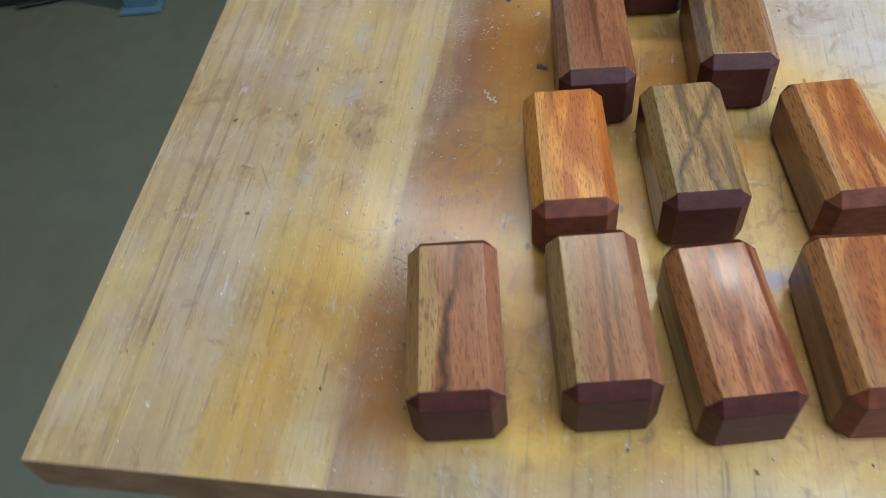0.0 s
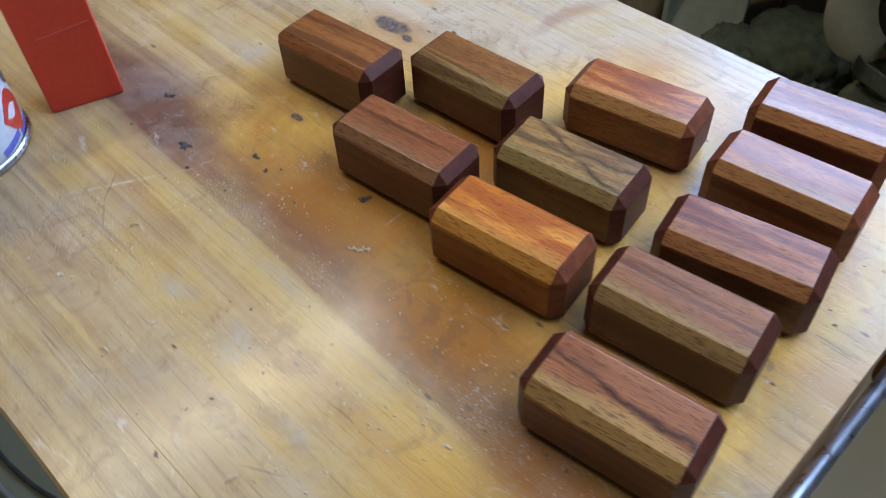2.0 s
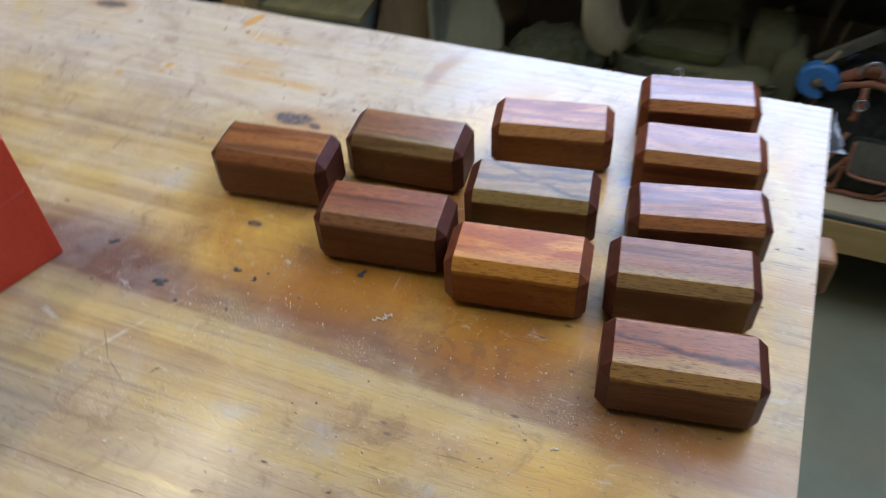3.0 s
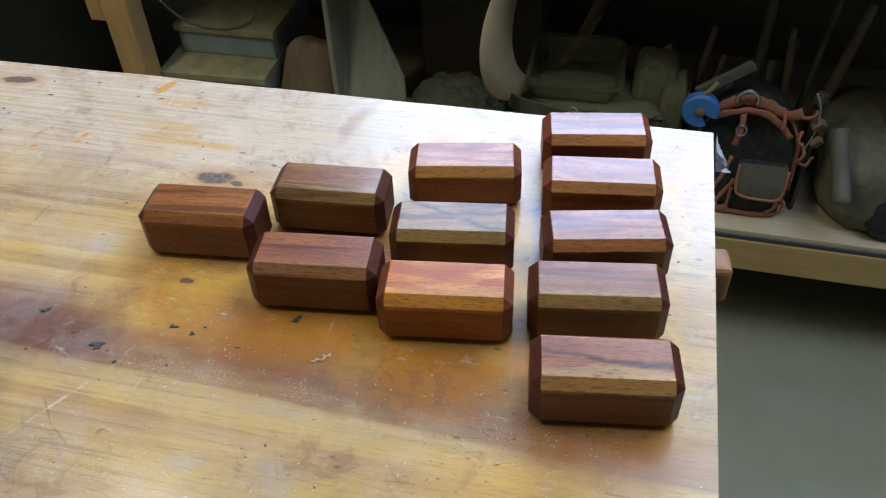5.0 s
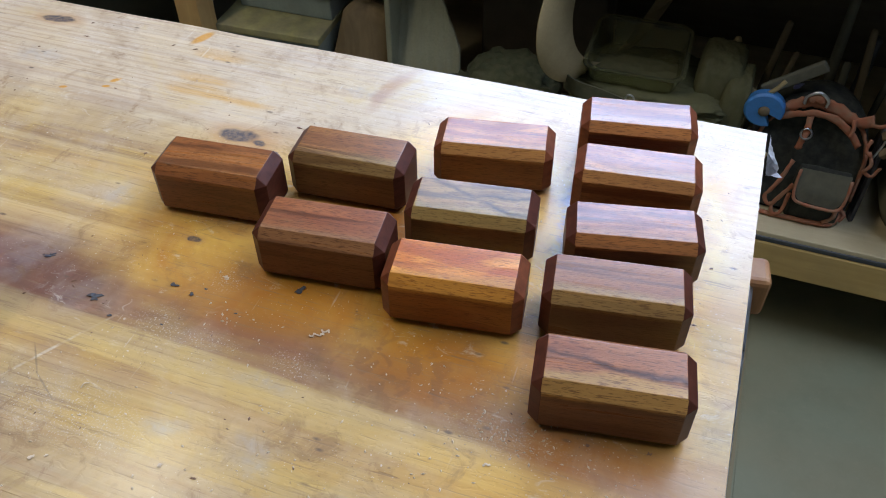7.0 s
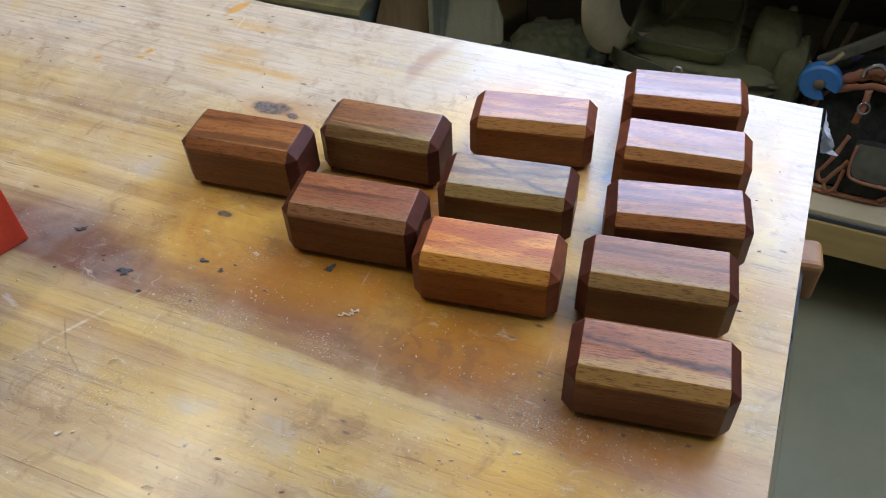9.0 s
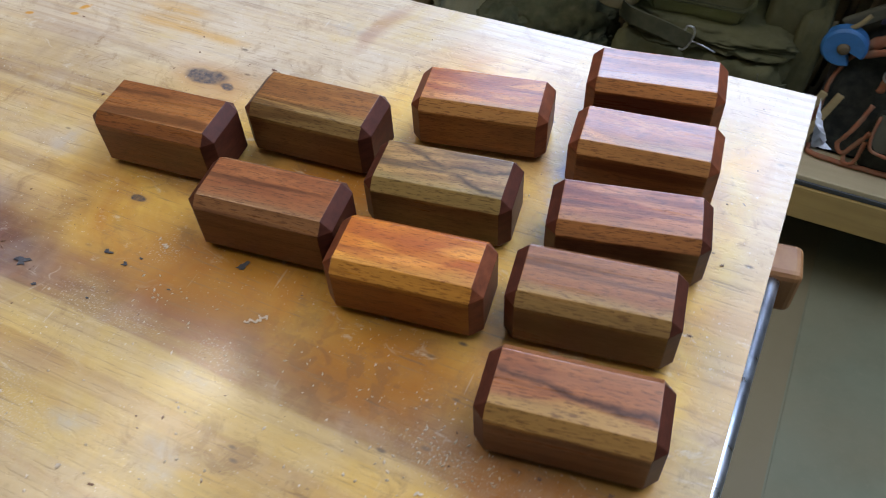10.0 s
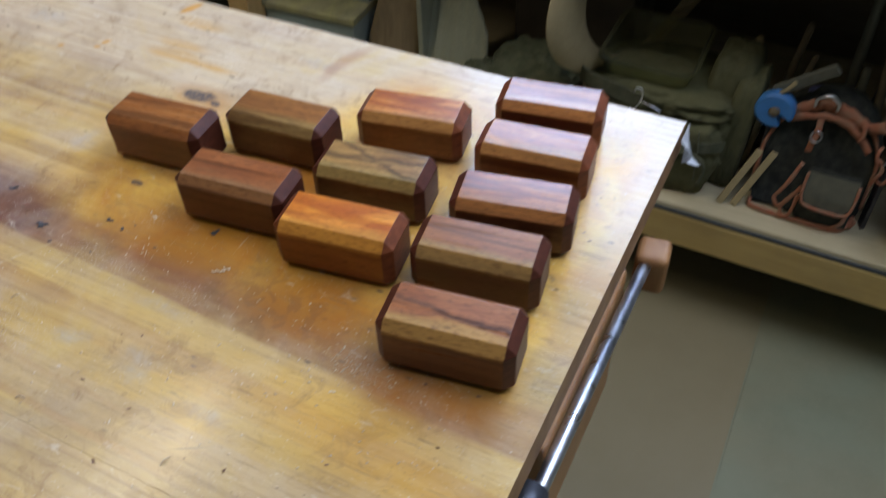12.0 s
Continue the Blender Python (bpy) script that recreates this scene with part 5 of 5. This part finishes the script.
# blue wheel on a grey handle
blue = on_shelf("pipe_cutter", 0.043, 1.172, 0, "blue plastic wheel tool with a slot, on a grey handle", "tool")
bm = lathe([(0.010, -0.011), (0.030, -0.011), (0.034, -0.007), (0.034, 0.007), (0.030, 0.011), (0.010, 0.011), (0.010, -0.011)], 40, pose(0, 0, 0, 0, 0, -22), arc=318)
bmesh.ops.holes_fill(bm, edges=bm.edges)
bmesh.ops.transform(bm, matrix=pose(0, 0, 0.203, 90, 0, 0), verts=bm.verts)
part("wheel", bm, BLUE_PLASTIC, blue, "blue slotted wheel")
part("hub", lathe([(0, -0.013), (0.0095, -0.013), (0.0095, 0.013), (0.004, 0.015), (0, 0.015)], 20, pose(0, 0, 0.203, 90, 0, 0)), BROWN_DUSTY, blue, smooth=True)
part("grip", box((0.022, 0.012, 0.112), (0.034, 0.022, 0.258), 0.004, (0, 52, 0)), DUSTY_METAL, blue, "dusty grey handle")
part("stem", box((0.014, 0.012, 0.176), (0, 0.019, 0.0885), 0.003), DARK_STEEL, blue)
part("lever", sweep([(0.000, 0.0, 0.234), (0.010, -0.002, 0.246), (0.020, 0, 0.262)], round_outline(0.004, 8), 4, (0, 1, 0)), BELT, blue, smooth=True)
b = on_shelf("navy_bottle", 0.098, 1.235, 0, "small navy plastic bottle with a cap", "bottle")
part("bottle_body", lathe([(0, 0), (0.016, 0), (0.017, 0.003), (0.017, 0.17), (0.012, 0.185), (0.012, 0.19), (0, 0.19)], 24), NAVY_PLASTIC, b, smooth=True)
part("cap", lathe([(0, 0.1905), (0.0135, 0.1905), (0.0135, 0.216), (0.011, 0.220), (0, 0.220)], 24), NAVY_PLASTIC, b, smooth=True)

# satchel with faded orange binding
sat = on_shelf("tool_satchel", 0.137, 1.205, 0, "black nylon tool satchel with faded orange binding and pocket", "satchel")
sat.matrix_world = sat.matrix_world @ Matrix.Diagonal((0.98, 1.0, 1.10, 1))


def lean_y(z):
    return -0.048 + 0.17 * z


def arch(k):
    a = math.pi * k
    return (-0.097 * math.cos(a) * (1 + 0.06 * math.sin(a)), 0.085 + 0.118 * math.sin(a) ** 0.85)


outline = [(-0.090, 0.0), (-0.097, 0.045), *[arch(k / 18) for k in range(1, 18)], (0.097, 0.045), (0.090, 0.0)]
bm = bmesh.new()
layers = []
for depth, shrink in ((0.006, 0.95), (0.0, 1.0), (0.035, 1.02), (0.075, 0.98), (0.085, 0.9)):
    layers.append([bm.verts.new((x * shrink, lean_y(z) + depth, 0.004 + z * shrink)) for x, z in outline])
for p, q in zip(layers, layers[1:]):
    for i in range(len(p)):
        bm.faces.new((p[i], p[(i + 1) % len(p)], q[(i + 1) % len(p)], q[i]))
for layer in (layers[0], layers[-1]):
    bm.faces.new(layer)
bmesh.ops.triangulate(bm, faces=bm.faces)
bmesh.ops.subdivide_edges(bm, edges=bm.edges, cuts=3, use_grid_fill=True)
for v in bm.verts:
    v.co.y += 0.010 * noise.noise(v.co * 15) + 0.004 * noise.noise(v.co * 42)
part("satchel_body", bm, BLACK_CLOTH, sat, smooth=True)


def ragged(points, r, seed, steps=6, flat=1.0):
    """A worn, uneven roll of binding tape."""
    bm = sweep(points, round_outline(r, 10, flat), steps, (0, 1, 0))
    for v in bm.verts:
        v.co += Vector((noise.noise(v.co * 90 + Vector((seed, 0, 0))), 0.6 * noise.noise(v.co * 80), noise.noise(v.co * 90 + Vector((0, seed, 0))))) * r * 0.45
    return bm


part("binding", ragged([(x, lean_y(z) - 0.003, max(z, 0.006)) for x, z in outline[1:-1]], 0.0038, 1, 4), ORANGE_WEB, sat, "faded orange edge binding", True)
part("base_binding", ragged([(-0.092, -0.05, 0.008), (-0.085, -0.066, 0.006), (-0.02, -0.072, 0.006), (0.05, -0.072, 0.006), (0.078, -0.066, 0.008), (0.092, -0.050, 0.022)], 0.0042, 2), ORANGE_WEB, sat, "faded pinkish lower binding", True)
part("handle_strap", ragged([(-0.068, -0.022, 0.180), (-0.046, -0.024, 0.197), (-0.015, -0.024, 0.206), (0.018, -0.024, 0.203), (0.046, -0.026, 0.190), (0.066, -0.028, 0.186), (0.084, -0.030, 0.196)], 0.0100, 3, 6, 0.5), ORANGE_WEB, sat, "thick faded orange strap", True)
part("handle_strap", ragged([(-0.070, -0.028, 0.170), (-0.030, -0.030, 0.186), (0.010, -0.030, 0.190), (0.045, -0.034, 0.176), (0.075, -0.040, 0.150)], 0.0062, 4, 6, 0.5), ORANGE_WEB, sat, smooth=True)
ring = part("ring", sweep([(-0.034, -0.030, 0.204), (-0.033, -0.032, 0.218), (-0.016, -0.033, 0.229), (0.001, -0.032, 0.218), (0.002, -0.030, 0.204)], round_outline(0.0027, 8), 6, (0, 1, 0)), STEEL, sat, "steel ring", True)
part("ring_pad", ragged([(-0.028, -0.030, 0.212), (-0.016, -0.030, 0.219), (-0.004, -0.030, 0.212)], 0.0085, 6, 5, 0.5), ORANGE_WEB, ring, smooth=True)
tab = part("tab", ragged([(-0.016, -0.036, 0.186), (-0.016, -0.042, 0.165), (-0.019, -0.045, 0.146), (-0.021, -0.044, 0.128)], 0.0060, 7, 5, 0.3), ORANGE_WEB, sat, "hanging orange tab", True)
part("tab_ring", lathe([(0.0085, -0.0015), (0.011, 0), (0.0085, 0.0015), (0.0075, 0), (0.0085, -0.0015)], 20, pose(-0.016, -0.047, 0.160, 75, 0, 0)), STEEL, tab, "small steel ring", True)
bm = box((0.094, 0.030, 0.100), (0.037, -0.056, 0.054), 0.008, segments=3)
bmesh.ops.subdivide_edges(bm, edges=bm.edges, cuts=2, use_grid_fill=True)
for v in bm.verts:
    v.co += Vector((0, 1, 0)) * 0.006 * noise.noise(v.co * 40)
pocket = part("pocket", bm, BLACK_CLOTH, sat, smooth=True)
bm = bmesh.new()
rows = []
for i in range(9):
    u = i / 8
    w = 0.043 - 0.012 * max(0, u - 0.75) / 0.25
    rows.append([bm.verts.new((0.037 + w * (2 * k / 8 - 1), -0.076 - 0.010 * math.sin(1.5 * u) + 0.002 * noise.noise((k * 0.7, u * 4, 1)) + q, 0.112 - 0.057 * u - 0.004 * u * k / 8)) for k in range(9) for q in (0, 0.004)])
for p, q in zip(rows, rows[1:]):
    for k in range(8):
        bm.faces.new((p[2 * k], p[2 * k + 2], q[2 * k + 2], q[2 * k]))
        bm.faces.new((p[2 * k + 1], p[2 * k + 3], q[2 * k + 3], q[2 * k + 1]))
part("pocket_flap", bm, FLAP_CLOTH, pocket, "faded canvas flap", True)
part("flap_binding", ragged([(-0.007, -0.079, 0.112), (-0.007, -0.086, 0.074), (0.002, -0.090, 0.056), (0.037, -0.091, 0.052), (0.072, -0.090, 0.053), (0.081, -0.086, 0.070), (0.081, -0.079, 0.108)], 0.0028, 8, 5), ORANGE_WEB, pocket, "faded orange flap binding", True)
part("side_loop", ragged([(-0.022, -0.056, 0.112), (-0.036, -0.066, 0.070), (-0.050, -0.066, 0.036), (-0.036, -0.072, 0.026), (-0.024, -0.074, 0.050), (-0.010, -0.076, 0.078)], 0.0040, 9, 6, 0.5), ORANGE_WEB, sat, "faded orange side loop", True)
part("side_loop", ragged([(-0.036, -0.070, 0.030), (-0.030, -0.076, 0.012), (-0.016, -0.078, 0.020), (-0.012, -0.076, 0.060)], 0.0036, 10, 6, 0.5), ORANGE_WEB, sat, smooth=True)
part("side_loop", ragged([(0.078, -0.066, 0.050), (0.074, -0.074, 0.026), (0.060, -0.074, 0.012)], 0.0040, 11, 6, 0.5), ORANGE_WEB, sat, smooth=True)
for k, pts in enumerate(([(0.080, -0.034, 0.190), (0.098, -0.036, 0.192), (0.110, -0.034, 0.202)], [(0.092, -0.036, 0.165), (0.088, -0.042, 0.150), (0.098, -0.044, 0.138)], [(0.094, -0.040, 0.145), (0.104, -0.046, 0.128), (0.098, -0.048, 0.112)],
                         [(0.096, -0.042, 0.110), (0.112, -0.046, 0.104), (0.122, -0.044, 0.122)], [(0.052, -0.036, 0.196), (0.056, -0.042, 0.180), (0.052, -0.044, 0.168)], [(0.088, -0.052, 0.030), (0.096, -0.058, 0.022), (0.090, -0.060, 0.012)])):
    part("frayed_end", ragged(pts, 0.0034, 20 + k, 5, 0.5), ORANGE_WEB, sat, smooth=True)
part("wire_loop", sweep([(0.100, -0.020, 0.230), (0.112, -0.030, 0.205), (0.113, -0.034, 0.165), (0.104, -0.036, 0.130)], round_outline(0.0022, 8), 6, (0, 1, 0)), STEEL, sat, "bent bright wire", True)

# black bag with a dusty cover, a grey tube, and small pieces
bag = on_shelf("canvas_bag", 0.440, 1.265, 0, "dusty beige canvas bag with a black nylon front panel", "bag")
NYLON = cloth("dusty_black_nylon", (0.016, 0.017, 0.018), (0.032, 0.032, 0.030), dust=0.3, dust_colour=(0.085, 0.082, 0.066), rough=0.42)
COVER = cloth("dusty_beige_canvas", (0.165, 0.155, 0.098), (0.085, 0.082, 0.055), dust=0.5, dust_colour=(0.19, 0.18, 0.12))
part("bag_body", lump((0.32, 0.32, 0.165), 41.0, 0.025, 4.2, 1.3, fold=0.35, level=5), COVER, bag, smooth=True)
part("front_panel", lump((0.20, 0.07, 0.125), 44.0, 0.05, 3.4, 1.8, pose(0.02, -0.135, 0.0, -8, 0, 6), fold=0.8, level=5), NYLON, bag, smooth=True)
part("cover", lump((0.28, 0.31, 0.125), 47.0, 0.06, 3.4, 2.0, pose(0.078, -0.055, 0.088, -10, 6, 8), False, 0.8, 5), COVER, bag, "dusty beige canvas cover", True)
part("patch", box((0.035, 0.003, 0.020), (-0.035, -0.158, 0.115), 0.001, (-35, 0, 12)), NAVY_PLASTIC, bag, "faded blue patch")
part("cord", sweep([(-0.062, -0.12, 0.176), (-0.045, -0.135, 0.166), (-0.025, -0.130, 0.178), (-0.008, -0.120, 0.190)], round_outline(0.0022, 6), 6), BLACK_RUBBER, bag, smooth=True)
part("cord", sweep([(-0.05, -0.16, 0.105), (-0.01, -0.170, 0.135), (0.05, -0.150, 0.160), (0.11, -0.12, 0.175)], round_outline(0.0018, 6), 6), BLACK_RUBBER, bag, smooth=True)
tb = on_shelf("grey_tube", 0.0, 0.0, 0, "dusty grey cardboard tube leaning on the canvas bag", "tube", SZ - 0.316)
part("tube_body", sweep([(0.282, 1.150, 0.525), (0.288, 1.128, 0.492), (0.298, 1.098, 0.452), (0.306, 1.074, 0.418)], round_outline(0.0165, 20), 4, (0, 1, 0), taper=lambda k: 0.86 + 0.16 * k), DUSTY_METAL, tb, smooth=True)
for x, y, z, s in ((0.252, 1.175, 0.200, 0.015), (0.255, 1.165, 0.170, 0.013)):
    t = on_shelf("wooden_peg", x, y, 25, "small pale square wooden peg among the bags", "peg", SZ, "small pegs")
    part("peg_body", box((s, s, s * 1.5), (0, 0, z - 0.006), 0.0015, (22, 30, 0)), OLD_SLAB, t)
    part("peg_shank", box((s * 0.6, s * 0.6, z - 0.012), (-0.004, 0.008, (z - 0.012) / 2), 0.001), DARK_STEEL, t)
t = on_shelf("clear_bulb", 0.252, 1.215, 0, "clear glass bulb on a dark tool", "bulb")
part("glass_bulb", lathe([(0, 0.205), (0.008, 0.206), (0.013, 0.216), (0.012, 0.228), (0.007, 0.238), (0, 0.24)], 20), CLEAR, t, smooth=True)
part("holder", lathe([(0, 0), (0.006, 0), (0.007, 0.204), (0, 0.204)], 12), DARK_STEEL, t, smooth=True)
